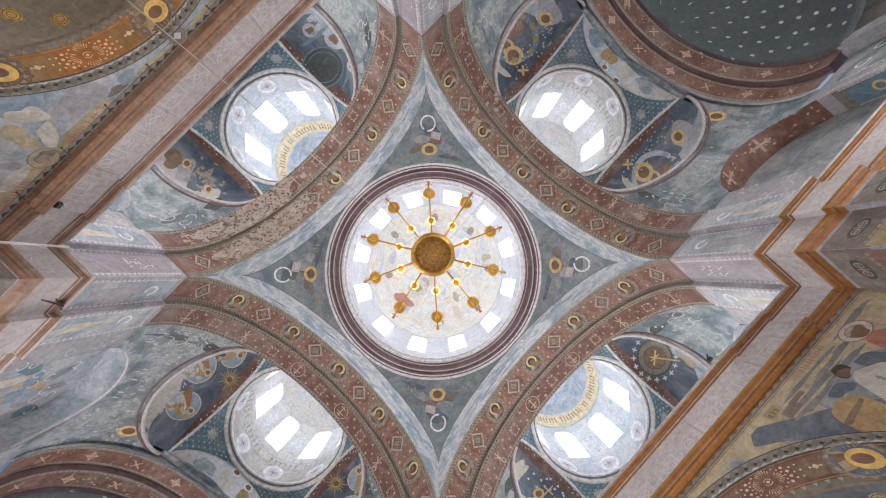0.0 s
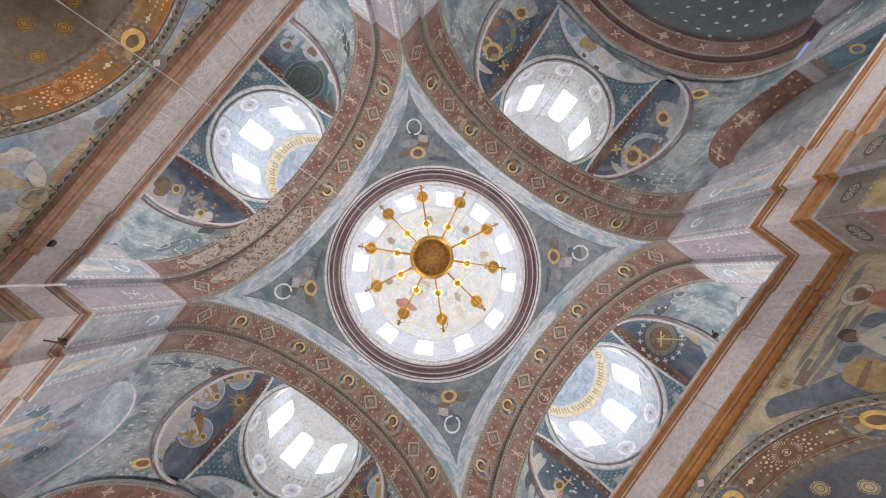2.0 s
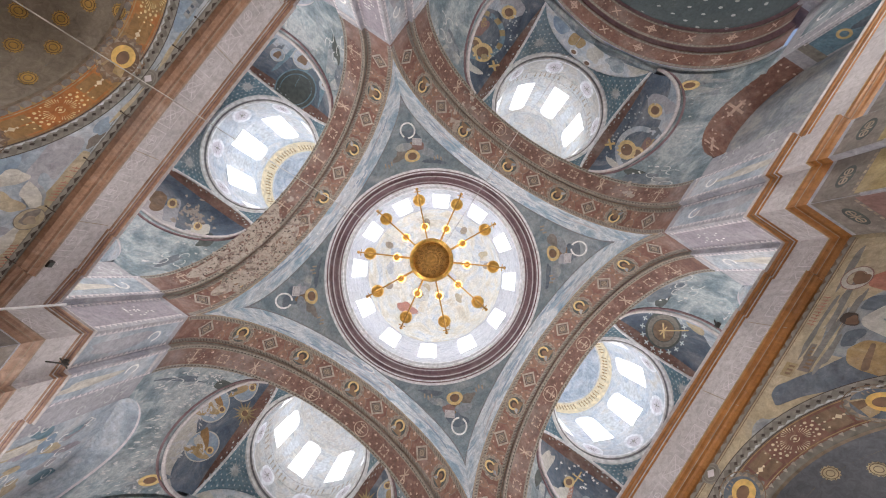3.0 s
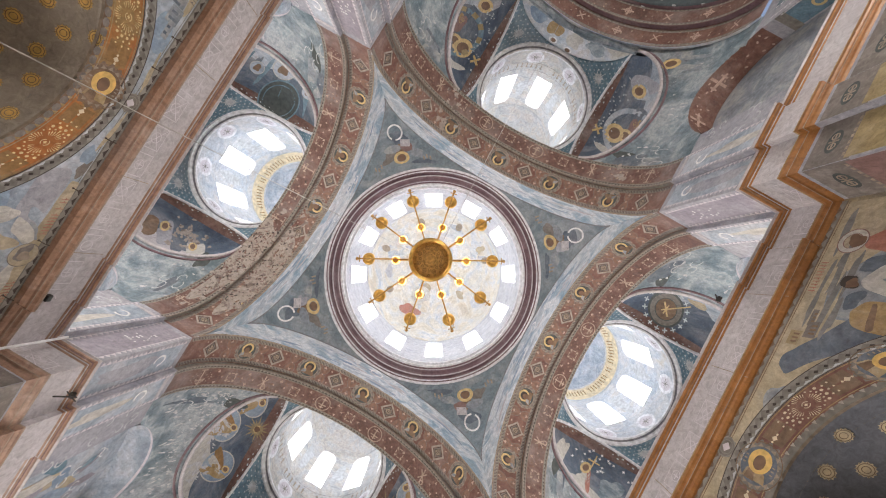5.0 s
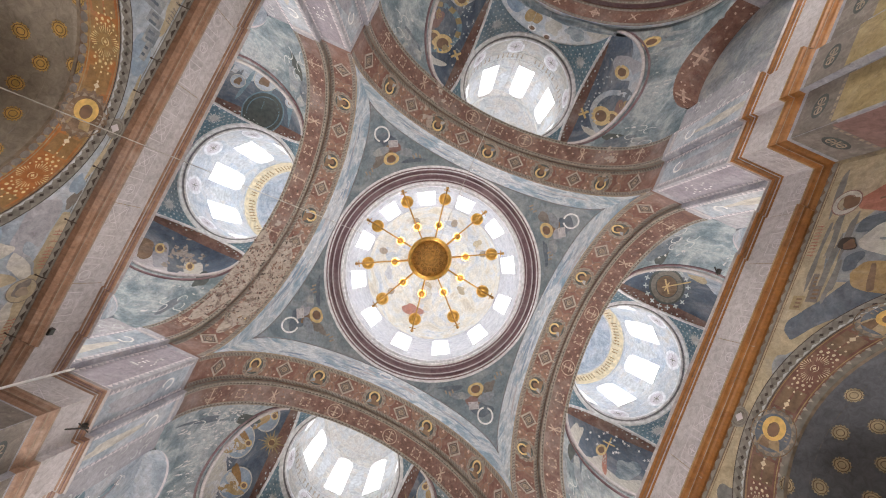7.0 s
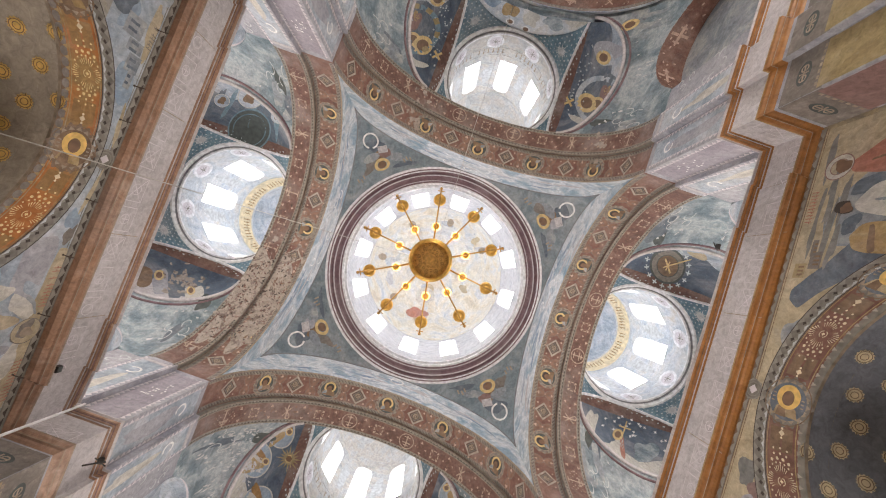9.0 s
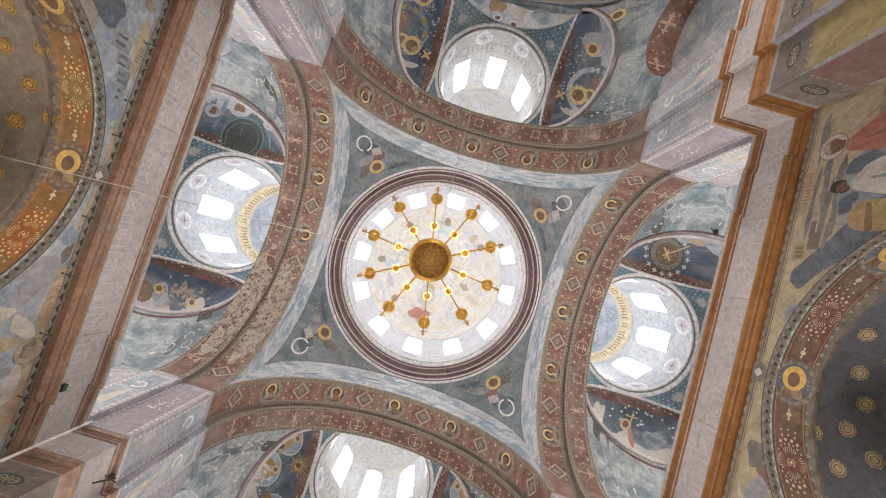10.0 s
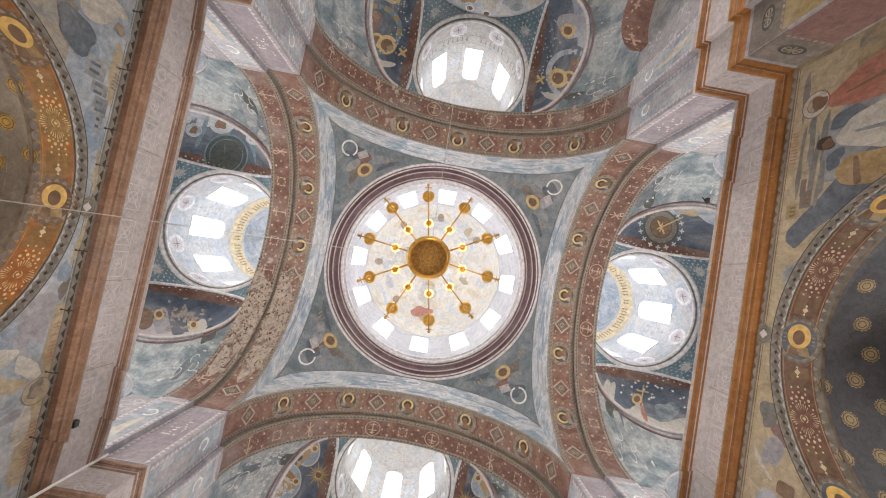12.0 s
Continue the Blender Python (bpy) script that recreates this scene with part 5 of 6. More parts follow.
for sx in (1, -1):
    for sy in (1, -1):
        th = thing("entablature", "moulded entablature with a lavender frieze round the pier", "cornice", "structure", "entablatures of the piers")
        p = mirrored(CORNER, sx, sy)
        p_low = mirrored(CORNER[:7] + [(3.99, 5.98), (3.98, 5.93), (0, 5.93)], sx, sy)
        warm = M_CORNICE if sy > 0 else M_MOULD
        def run(prof):
            return sweep(p, prof)
        part("top_moulding", run(TOP_MOULD), warm, th)
        part("white_bead", run([(0.125, 9.64), (0.16, 9.63), (0.165, 9.6), (0.13, 9.58)]), M_FRIEZE, th)
        part("groove", run([(0.1, 9.512), (0.108, 9.507), (0.1, 9.495)]), M_RING if sy < 0 else M_BROWN, th)
        part("fillet", run([(0.07, 9.468), (0.075, 9.46), (0.062, 9.447)]), M_FRIEZE, th)
        drop = -0.06 if sy > 0 else -0.02
        part("fillet", sweep(p_low, [(0.088, 8.476 - drop), (0.096, 8.47 - drop), (0.09, 8.46 - drop)]), M_TAN, th)
        part("fillet", sweep(p_low, [(0.137, 8.6 - drop), (0.143, 8.59 - drop), (0.137, 8.575 - drop)]), M_TAN if sy < 0 else M_OCHREWING, th)
        part("low_moulding", sweep(p_low, [(o, z - drop) for o, z in LOW_MOULD]), warm, th, "ochre brown lower cornice" if sy > 0 else "")
        part("frieze", run([(0.03, 9.45), (0.03, 8.6 - drop)]), M_FRIEZE, th)
        ins = lambda u, v, lift: Vector((sx * u, sy * ((5.98 if u > 3.95 else 5.945 - FRONT[sy] if u > 2.95 else 5.91 - FRONT[sy]) - 0.03 - lift), v))
        for i in range(8):
            u = 0.34 + 0.6 * i
            if i % 2:
                stamp("incised_panel", M_LILAC, th, ins, [(u, 8.88, 1, 0)], [[(x * 0.98, y * 0.8) for x, y in pl] for pl in frame_square(0.33, 0.352, 45)] + hoop(0.09, 0.105, 14) + cross(0.14, 0.018), 0.006)
            else:
                stamp("incised_panel", M_LILAC, th, ins, [(u, 8.88, 1, 0)], [[(x * 0.98, y * 0.8) for x, y in pl] for pl in frame_square(0.33, 0.352, 45)] + rect(0.55, 0.016, 0, 0, 38) + rect(0.55, 0.016, 0, 0, -38) + hoop(0.1, 0.115, 14), 0.006)
        ins2 = lambda u, v, lift: Vector((sx * (5 - 0.03 - lift), sy * u, v))
        stamp("incised_panel", M_LILAC, th, ins2, [(5.5, 8.88, 1, 0)], [[(x * 1.5, y * 0.8) for x, y in pl] for pl in frame_square(0.33, 0.345, 45)] + hoop(0.1, 0.115, 14) + rect(0.6, 0.016, 0, 0, 30) + rect(0.6, 0.016, 0, 0, -30), 0.006)
        stamp("joints", M_TAN, th, ins, [(1.25, 8.89, 1, 0), (2.9, 8.89, 1, 0), (4.0, 8.89, 1, 0)], rect(0.014, 0.9), 0.007)


def transept_wall(sy):
    th = thing("transept_wall", "painted wall with a great ornamented arch below the gallery", "wall", "structure", "transept walls", arm(1 if sy > 0 else 3))
    # in the arm's own axes: x outward, wall face at x = X_STEP
    R = 2.5
    ZC = 4.78 if sy > 0 else 4.74
    # sy < 0 takes the red that has warm lamplight painted in
    field = M_REDBAND if sy > 0 else M_REDLIT

    def opening(y):
        return ZC + math.sqrt(max(0, R * R - y * y)) if abs(y) < R else 0.0
    bm = bmesh.new()
    ys = sorted(set([R * math.cos(a) for a in lin(0, math.pi, 32)] + lin(-5, -R, 4) + lin(R, 5, 4)))
    for y0, y1 in zip(ys, ys[1:]):
        for x in (X_STEP, X_STEP + 0.35):
            lo0, lo1 = opening(y0), opening(y1)
            if lo0 == 0 and abs(y0) <= R + 1e-6 and lo1 > 0:
                lo0 = ZC
            if lo1 == 0 and abs(y1) <= R + 1e-6 and lo0 > 0:
                lo1 = ZC
            bm.faces.new([bm.verts.new(v) for v in ((x, y0, lo0), (x, y1, lo1), (x, y1, 9.6), (x, y0, 9.6))])
    for y0, y1 in zip(ys, ys[1:]):
        bm.faces.new([bm.verts.new(v) for v in ((X_STEP, y0, 9.6), (X_STEP, y1, 9.6), (X_STEP + 0.35, y1, 9.6), (X_STEP + 0.35, y0, 9.6))])
    bmesh.ops.remove_doubles(bm, verts=bm.verts, dist=1e-4)
    bmesh.ops.recalc_face_normals(bm, faces=bm.faces)
    part("wall_face", bm, M_OCHREWALL if sy > 0 else M_SAINTS, th)
    inside = (0, 0, 3)

    # the painted bands widen towards the crown: v runs from the opening (2.5) to the outer edge (3.35)
    def ring_at(a, v, lift=0.0):
        q = (v - 2.5) / 0.85
        rr, zc = 2.5 + 0.43 * q, ZC + 0.42 * q
        return Vector((X_STEP - 0.02 - lift, rr * math.cos(a), zc + rr * math.sin(a)))

    def band(a, r):
        return ring_at(a, r)
    aa = lin(-0.35, math.pi + 0.35, 56)
    part("outer_border", sheet(band, aa, [3.13, 3.35], inside), M_GREYTRI, th, "grey zigzag painted border")
    part("arch_band", sheet(band, aa, [2.6, 3.13], inside), field, th, "red painted band with gold suns")
    part("inner_border", sheet(band, aa, [2.49, 2.6], inside), M_GREYTRI if sy > 0 else M_BROWN, th)

    def fb(u, v, lift):
        return ring_at(math.pi / 2 + u / 2.72, v, lift)
    band_strip = [r for i in range(70) for r in rect(0.14, 0.016, -4.8 + 0.139 * i)]
    stamp("border_teeth", M_TEETH, th, fb, [(0, 3.305, 1, 180), (0, 3.18, 1, 0)], zigzag(9.6, 0.08, 0.15), 0.006)
    stamp("border_teeth", M_PALM, th, fb, [(0.075, 3.18, 1, 0)], zigzag(9.6, 0.045, 0.15), 0.0065)
    stamp("border_lozenges", M_DARK, th, fb, [(-4.6 + 0.15 * i, 3.243, 1, 0) for i in range(62)], frame_square(0, 0.035, 0), 0.0075)
    scal = [p for i in range(60) for p in disc(0.075, 8, -4.8 + 0.16 * i, 0, 0.75)]
    stamp("scallops", M_GREYTRI if sy > 0 else M_OVALBAND, th, fb, [(0, 2.545, 1, 0)], scal, 0.004)
    stamp("scallop_drops", M_LOZENGE if sy > 0 else M_OCHREWING, th, fb, [(-4.72 + 0.16 * i, 2.575, 1, 0) for i in range(60)], [[(-0.035, 0.03), (0.035, 0.03), (0, -0.04)]], 0.0065)
    stamp("border_line", M_DARK, th, fb, [(0, 3.35, 1, 0), (0, 3.135, 1, 0)], band_strip, 0.007)
    stamp("band_line", M_OCHREWING, th, fb, [(0, 3.1, 1, 0), (0, 2.63, 1, 0)], band_strip, 0.007)
    for c in (0.0, 2.36, -2.36, 4.72, -4.72):
        stamp("medallion_ground", M_GREYTRI if sy > 0 else M_BROWN, th, fb, [(c, 2.86, 1, 0)], rosette(0.42, 16), 0.003)
        icon(th, fb, c, 2.86, 1.0, -90 if sy > 0 else 90, M_SLATE if sy > 0 else M_BROWN)
        stamp("olive_fields", M_BROWN if sy > 0 else M_OCHREDUST, th, fb, [(c + d, 2.87, 1, 0) for d in (-0.6, 0.6)], rect(0.36, 0.17, 0, 0.1) + rect(0.36, 0.17, 0, -0.1), 0.0025)
        stamp("drops", M_CREAMDOT, th, fb, [(c + d, 2.86, 1, 0) for d in (-0.5, 0.5)], frame_square(0, 0.05, 0) + disc(0.02, 6, 0.07) + disc(0.02, 6, -0.07), 0.008)

    def fwl(u, v, lift):
        return Vector((X_STEP - 0.004 - lift, u, v))
    ZW, ZR = (8.43, 8.31) if sy > 0 else (8.33, 8.19)
    # painted ground between the cornice and the arch
    part("cream_ground", sheet(lambda y, z: fwl(y, z, 0.002), lin(-4.9, 4.9, 8), [7.3, ZW - 0.05], inside), M_CREAM if sy > 0 else M_PANEL, th, "cream painted ground")
    stamp("wave_border", M_GREYTRI, th, fwl, [(0, ZW, 1, 0)], rect(9.9, 0.19), 0.004)
    stamp("wave", M_TEETH, th, fwl, [(0, ZW - 0.02, 1, 0)], zigzag(9.9, 0.11, 0.2), 0.006)
    stamp("wave_shade", M_BROWN if sy > 0 else M_DARK, th, fwl, [(0.1, ZW - 0.02, 1, 180)], zigzag(9.9, 0.06, 0.2), 0.007)
    stamp("wave_line", M_BROWN if sy > 0 else M_GREYTRI, th, fwl, [(0, ZW - 0.1, 1, 0), (0, ZW - 0.14, 0.995, 0)], rect(9.9, 0.014), 0.007)
    key = stamp("key_roundel", M_GREYTRI, th, fwl, [(0, ZR, 1, 0)], rosette(0.19, 8), 0.009)
    stamp("key_rings", M_TEETH, key, fwl, [(0, ZR, 1, 0)], hoop(0.16, 0.175, 20) + hoop(0.115, 0.125, 20), 0.011)
    stamp("key_diamond", M_LILAC, key, fwl, [(0, ZR, 1, 0)], frame_square(0, 0.085, 0), 0.012)
    q = -1 if sy > 0 else 1

    def shape(name, mat, pts, lift):
        rs = random.Random(len(name) * 31 + int(100 * pts[0][0]))
        soft = []
        for (xa, za), (xb, zb) in zip(pts, pts[1:] + pts[:1]):
            for i in range(6):
                e = i / 6
                soft.append((xa + (xb - xa) * e + rs.uniform(-0.018, 0.018), za + (zb - za) * e + rs.uniform(-0.018, 0.018)))
        # round the corners off
        for _ in range(2):
            soft = [((soft[i - 1][0] + 2 * soft[i][0] + soft[(i + 1) % len(soft)][0]) / 4, (soft[i - 1][1] + 2 * soft[i][1] + soft[(i + 1) % len(soft)][1]) / 4) for i in range(len(soft))]
        return stamp(name, mat, th, fwl, [(0, 0, 1, 0)], [[(q * x, z) for x, z in soft]], lift)

    def patch(name, mat, x, z, w, h, turn, seed, lift):
        return robe(th, mat, fwl, q * x, z, w, h, turn, seed, lift, name)

    def letters(mat, x0, x1, z, h, lean=0):
        n = int((x1 - x0) / 0.062)
        rl = random.Random(int(x0 * 100))
        stamp("script", mat, th, fwl, [(q * (x0 + 0.062 * i), z, 1, lean) for i in range(n) if rl.random() > 0.12], rect(0.016, h) + rect(0.04, 0.016, 0.012, h * rl.uniform(-0.3, 0.3)), 0.02)
    if sy > 0:
        # a town under grey clouds, then robed figures
        patch("grey_dome", M_NICHE, 1.08, 7.9, 0.46, 0.42, 0, 201, 0.006)
        shape("slate_hill", M_SLATE, [(1.5, 7.95), (1.62, 8.1), (1.8, 8.14), (2.05, 7.95), (2.35, 7.62), (2.75, 7.3), (3.2, 6.7), (3.2, 6.0), (2.3, 6.4), (2.15, 7.1), (1.85, 7.6)], 0.007)
        patch("shadowed_ground", M_NICHE, 3.3, 6.9, 2.2, 1.5, 0, 202, 0.006)
        for n, (x, z, w, h) in enumerate(((2.18, 8.09, 0.26, 0.2), (2.36, 7.86, 0.3, 0.2), (2.58, 7.93, 0.3, 0.1))):
            bl = stamp("house", M_OVALBAND if w > 0.28 else M_YELLOW, th, fwl, [(q * x, z, 1, 0)], rect(w, h), 0.0102 + 0.0012 * n, "small painted house with dark openings")
            stamp("opening", M_BROWN, bl, fwl, [(q * x + d, z - 0.02, 1, 0) for d in (-0.07, 0.0, 0.07)], rect(0.035, h * 0.5), 0.0108 + 0.0012 * n)
        for n, (x, z, w, h) in enumerate(((3.05, 8.04, 1.2, 0.1), (3.5, 7.9, 1.1, 0.13), (2.95, 7.8, 1.3, 0.12), (3.35, 7.68, 0.9, 0.12), (4.3, 8.1, 0.9, 0.12), (2.6, 7.66, 0.7, 0.14))):
            patch("grey_cloud", M_OVALCLOUD, x, z, w, h, 2, 210 + n, 0.008 + 0.0003 * n)
        for n, (x, z, w, h) in enumerate(((3.2, 7.97, 0.9, 0.07), (2.75, 7.72, 0.7, 0.06), (3.55, 7.8, 0.7, 0.05))):
            patch("cream_streak", M_CREAM, x, z, w, h, 2, 220 + n, 0.0105 + 0.0003 * n)
        shape("robe", M_ROSE, [(3.9, 7.66), (4.02, 7.72), (4.12, 7.66), (4.4, 7.2), (4.62, 6.4), (3.75, 6.2), (3.76, 7.2)], 0.013)
        shape("robe_fold", M_BROWN, [(4.0, 7.4), (4.05, 7.4), (4.25, 6.3), (4.12, 6.3)], 0.015)
        stamp("halo", M_LINEN, th, fwl, [(q * 4.05, 7.9, 1, 0)], hoop(0.14, 0.23, 24), 0.014)
        stamp("halo_rim", M_PLUM, th, fwl, [(q * 4.05, 7.9, 1, 0)], hoop(0.222, 0.24, 24) + hoop(0.134, 0.148, 20), 0.0155)
        patch("face", M_SKIN, 4.05, 7.83, 0.22, 0.3, 0, 204, 0.016)
        shape("navy_cloak", M_SLATE, [(3.45, 7.6), (3.7, 7.55), (3.78, 7.2), (3.6, 7.0), (3.45, 7.25)], 0.0125)
        patch("navy_cloak", M_SLATE, 2.95, 7.46, 0.34, 0.26, 0, 206, 0.0125)
        shape("white_robe", M_LINEN, [(3.18, 7.45), (3.32, 7.48), (3.58, 7.28), (3.72, 6.7), (3.7, 6.1), (2.95, 6.1), (2.92, 6.75), (3.05, 7.1)], 0.0135)
        shape("white_fold", M_NICHE, [(3.3, 7.2), (3.34, 7.2), (3.3, 6.3), (3.2, 6.3)], 0.0145)
        patch("hair", M_DARK, 3.26, 7.64, 0.24, 0.28, 0, 207, 0.015)
        patch("face", M_SKIN, 3.24, 7.59, 0.15, 0.22, 0, 208, 0.016)
        shape("ochre_robe", M_OCHREWING, [(2.5, 7.35), (2.75, 7.45), (2.95, 7.25), (2.92, 6.6), (2.4, 6.5), (2.42, 7.0)], 0.012)
        shape("brown_band", M_BROWN, [(2.45, 7.12), (2.9, 7.2), (2.9, 7.1), (2.45, 7.02)], 0.0135)
        letters(M_ROSE, 3.08, 3.7, 8.18, 0.12)
        # beyond the crown of the arch
        patch("grey_cloud", M_OVALCLOUD, -1.3, 8.0, 0.5, 0.3, 0, 230, 0.007)
        patch("lilac_cloud", M_WALL, -1.85, 7.85, 0.6, 0.3, 15, 231, 0.008)
        patch("plum_ground", M_PLUM, -1.55, 7.75, 0.35, 0.35, 0, 232, 0.0075)
        for n in range(4):
            patch("white_plume", M_LINEN, -2.02 - 0.06 * n, 8.12 - 0.07 * n, 0.3, 0.06, -25 - 8 * n, 233 + n, 0.01 + 0.0003 * n)
        shape("brown_lectern", M_BROWN, [(-2.2, 7.7), (-2.42, 7.7), (-2.42, 7.4), (-2.2, 7.4)], 0.012)
        patch("pale_figure", M_PANEL, -2.8, 7.6, 0.8, 0.9, 0, 238, 0.008)
    else:
        # winged figures and a scroll of script
        patch("sky", M_SKYBLUE, -2.6, 7.2, 1.4, 0.6, 0, 211, 0.006)
        patch("lilac_cloud", M_WALL, -2.0, 7.8, 1.1, 0.55, 8, 212, 0.007)
        shape("cream_band", M_CREAM, [(-4.6, 8.24), (-1.62, 8.24), (-1.62, 8.1), (-1.75, 8.06), (-2.4, 8.03), (-3.4, 7.98), (-4.6, 7.95)], 0.008)
        shape("wing", M_LINEN, [(-2.4, 7.66), (-2.5, 7.86), (-2.62, 8.02), (-2.8, 8.1), (-2.9, 8.0), (-2.78, 7.84), (-2.68, 7.66)], 0.012)
        shape("wing_edge", M_NICHE, [(-2.5, 7.86), (-2.62, 8.02), (-2.8, 8.1), (-2.78, 8.13), (-2.58, 8.05), (-2.46, 7.88)], 0.013)
        patch("wing", M_LINEN, -3.6, 7.98, 0.7, 0.24, 10, 214, 0.012)
        shape("robe", M_PANEL, [(-2.5, 7.6), (-2.95, 7.9), (-3.3, 7.8), (-3.6, 7.2), (-2.7, 7.0)], 0.011)
        patch("robe_fold", M_CREAM, -2.85, 7.55, 0.3, 0.6, 20, 216, 0.0125)
        patch("scroll", M_LINEN, -2.45, 7.4, 0.3, 0.5, -20, 217, 0.0125)
        stamp("halo", M_CREAM, th, fwl, [(-3.08, 8.08, 1, 0)], hoop(0.13, 0.22, 24), 0.014)
        stamp("halo_rim", M_OVALBAND, th, fwl, [(-3.08, 8.08, 1, 0)], hoop(0.212, 0.226, 24), 0.0155)
        patch("hair", M_OVALBAND, -3.04, 8.05, 0.3, 0.22, 20, 218, 0.016)
        patch("face", M_TAN, -3.1, 8.09, 0.2, 0.17, 0, 219, 0.017)
        letters(M_ROSE, -2.66, -1.8, 8.16, 0.13, -6)
        letters(M_ROSE, -4.3, -3.55, 8.16, 0.13, -6)
        patch("grey_patch", M_OVALBAND, -1.38, 8.13, 0.34, 0.18, 10, 221, 0.009)
        patch("pale_sky", M_SKYBLUE, -1.12, 8.08, 0.4, 0.2, -10, 222, 0.0095)
        patch("cream_streak", M_CREAM, -0.62, 8.2, 0.7, 0.09, 8, 223, 0.01)
        patch("cream_streak", M_CREAM, 0.62, 8.2, 0.7, 0.09, -8, 224, 0.01)
        # the far side: a town, a haloed figure and script
        patch("pale_sky", M_SKYBLUE, 1.3, 7.95, 0.8, 0.4, 0, 225, 0.007)
        for n, (x, z, w, h) in enumerate(((2.24, 7.77, 0.34, 0.36), (1.68, 7.98, 0.3, 0.26), (1.42, 8.02, 0.34, 0.13), (1.95, 7.9, 0.2, 0.3))):
            bl = stamp("house", M_NICHE, th, fwl, [(x, z, 1, 0)], rect(w, h), 0.0118 + 0.0012 * n, "small painted house with dark openings")
            stamp("opening", M_SLATE, bl, fwl, [(x + d, z - 0.02, 1, 0) for d in (-0.07, 0.05)], rect(0.05, h * 0.5), 0.0124 + 0.0012 * n)
        patch("cream_field", M_CREAM, 2.35, 8.1, 1.0, 0.2, 0, 226, 0.009)
        letters(M_OVALBAND, 2.0, 2.5, 8.14, 0.12, 6)
        patch("dark_robe", M_SLATE, 2.6, 7.35, 0.5, 0.7, 10, 227, 0.011)
        patch("pale_robe", M_LINEN, 3.2, 7.6, 0.6, 0.8, 0, 228, 0.011)
        stamp("halo", M_PANEL, th, fwl, [(3.05, 8.04, 1, 0)], hoop(0.12, 0.2, 24) + rays(0.05, 0.12, 12, 0.012), 0.014)
        patch("face", M_TAN, 3.05, 8.0, 0.16, 0.2, 0, 229, 0.016)
        for n in range(10):
            rgw = random.Random(240 + n)
            patch("brushwork", (M_PANEL, M_WALL, M_SKYBLUE, M_LINEN, M_NICHE)[n % 5], rgw.choice((-1, 1)) * rgw.uniform(2.3, 4.4), rgw.uniform(7.2, 8.0), rgw.uniform(0.2, 0.5), rgw.uniform(0.15, 0.5), rgw.uniform(-40, 40), 240 + n, 0.0072 + 0.0001 * n)
    gold = M_CREAMDOT if sy > 0 else M_SUNGOLD
    for u in (-3.54, -1.2, 1.2, 3.54):
        # rays gather into four sheaves with gaps on the diagonals
        sheaf = []
        for quarter in range(4):
            for i in range(7):
                t = radians(90 * quarter + (i - 3) * 10)
                r1 = (0.2, 0.215, 0.225, 0.24, 0.225, 0.215, 0.2)[i]
                ct, st = math.cos(t), math.sin(t)
                sheaf.append([(ct * 0.125, st * 0.125), (ct * r1 + st * 0.008, st * r1 - ct * 0.008), (ct * r1 - st * 0.008, st * r1 + ct * 0.008)])
        sunp = stamp("sun_rosette", gold, th, fb, [(u, 2.87, 1, 0)], sheaf + rect(0.05, 0.02) + rect(0.02, 0.05) + hoop(0.05, 0.062, 12, 0, 0, 1, 20, 160) + hoop(0.05, 0.062, 12, 0, 0, 1, 200, 340), 0.008, "gold sunburst rosette")
        dots = [(u + rr * math.cos(t), 2.87 + rr * 0.86 * math.sin(t), z, 0) for rr, m, z in ((0.26, 20, 0.75), (0.32, 18, 1.25), (0.39, 20, 0.9), (0.47, 22, 0.8)) for t in [2 * math.pi * (i + 0.5 * (0.3 < rr < 0.35)) / m for i in range(m)] if abs(rr * math.sin(t)) < 0.22]
        stamp("sun_dots", gold, sunp, fb, dots, disc(0.02, 8), 0.008)
    mat = M_STARDUSK if sy > 0 else M_STARLIT
    # the half dome behind the arch
    part("half_dome", sheet(lambda a, b: Vector((X_STEP + 0.03 + 2.7 * math.cos(a) * math.sin(b), 2.52 * math.cos(a) * math.cos(b), ZC + 2.52 * math.sin(a))), lin(0, math.pi / 2, 16), lin(0, math.pi, 32), (X_STEP + 0.5, 0, ZC)), mat, th, "grey half dome with gold stars", smooth=True, thick=0.2)
    part("arch_soffit", sheet(lambda a, x: Vector((x, 2.5 * math.cos(a), ZC + 2.5 * math.sin(a))), lin(0, math.pi, 40), [X_STEP - 0.02, X_STEP + 0.04], (X_STEP, 0, ZC)), M_TAN, th, smooth=True)
    part("niche_wall", sheet(lambda b, z: Vector((X_STEP + 0.03 + 2.7 * math.sin(b), 2.52 * math.cos(b), z)), lin(0, math.pi, 32), [0, ZC], (X_STEP + 0.5, 0, 2)), M_OCHREWALL, th, smooth=True)

    def fh(u, v, lift):
        # u along the parallels from the middle, v up from the springing
        a, b = v / 2.55, math.pi / 2 + u / 2.6
        k = 1 - lift / 2.55
        return Vector((X_STEP + 0.03 + 2.7 * k * math.cos(a) * math.sin(b), 2.52 * k * math.cos(a) * math.cos(b), ZC + 2.52 * k * math.sin(a)))
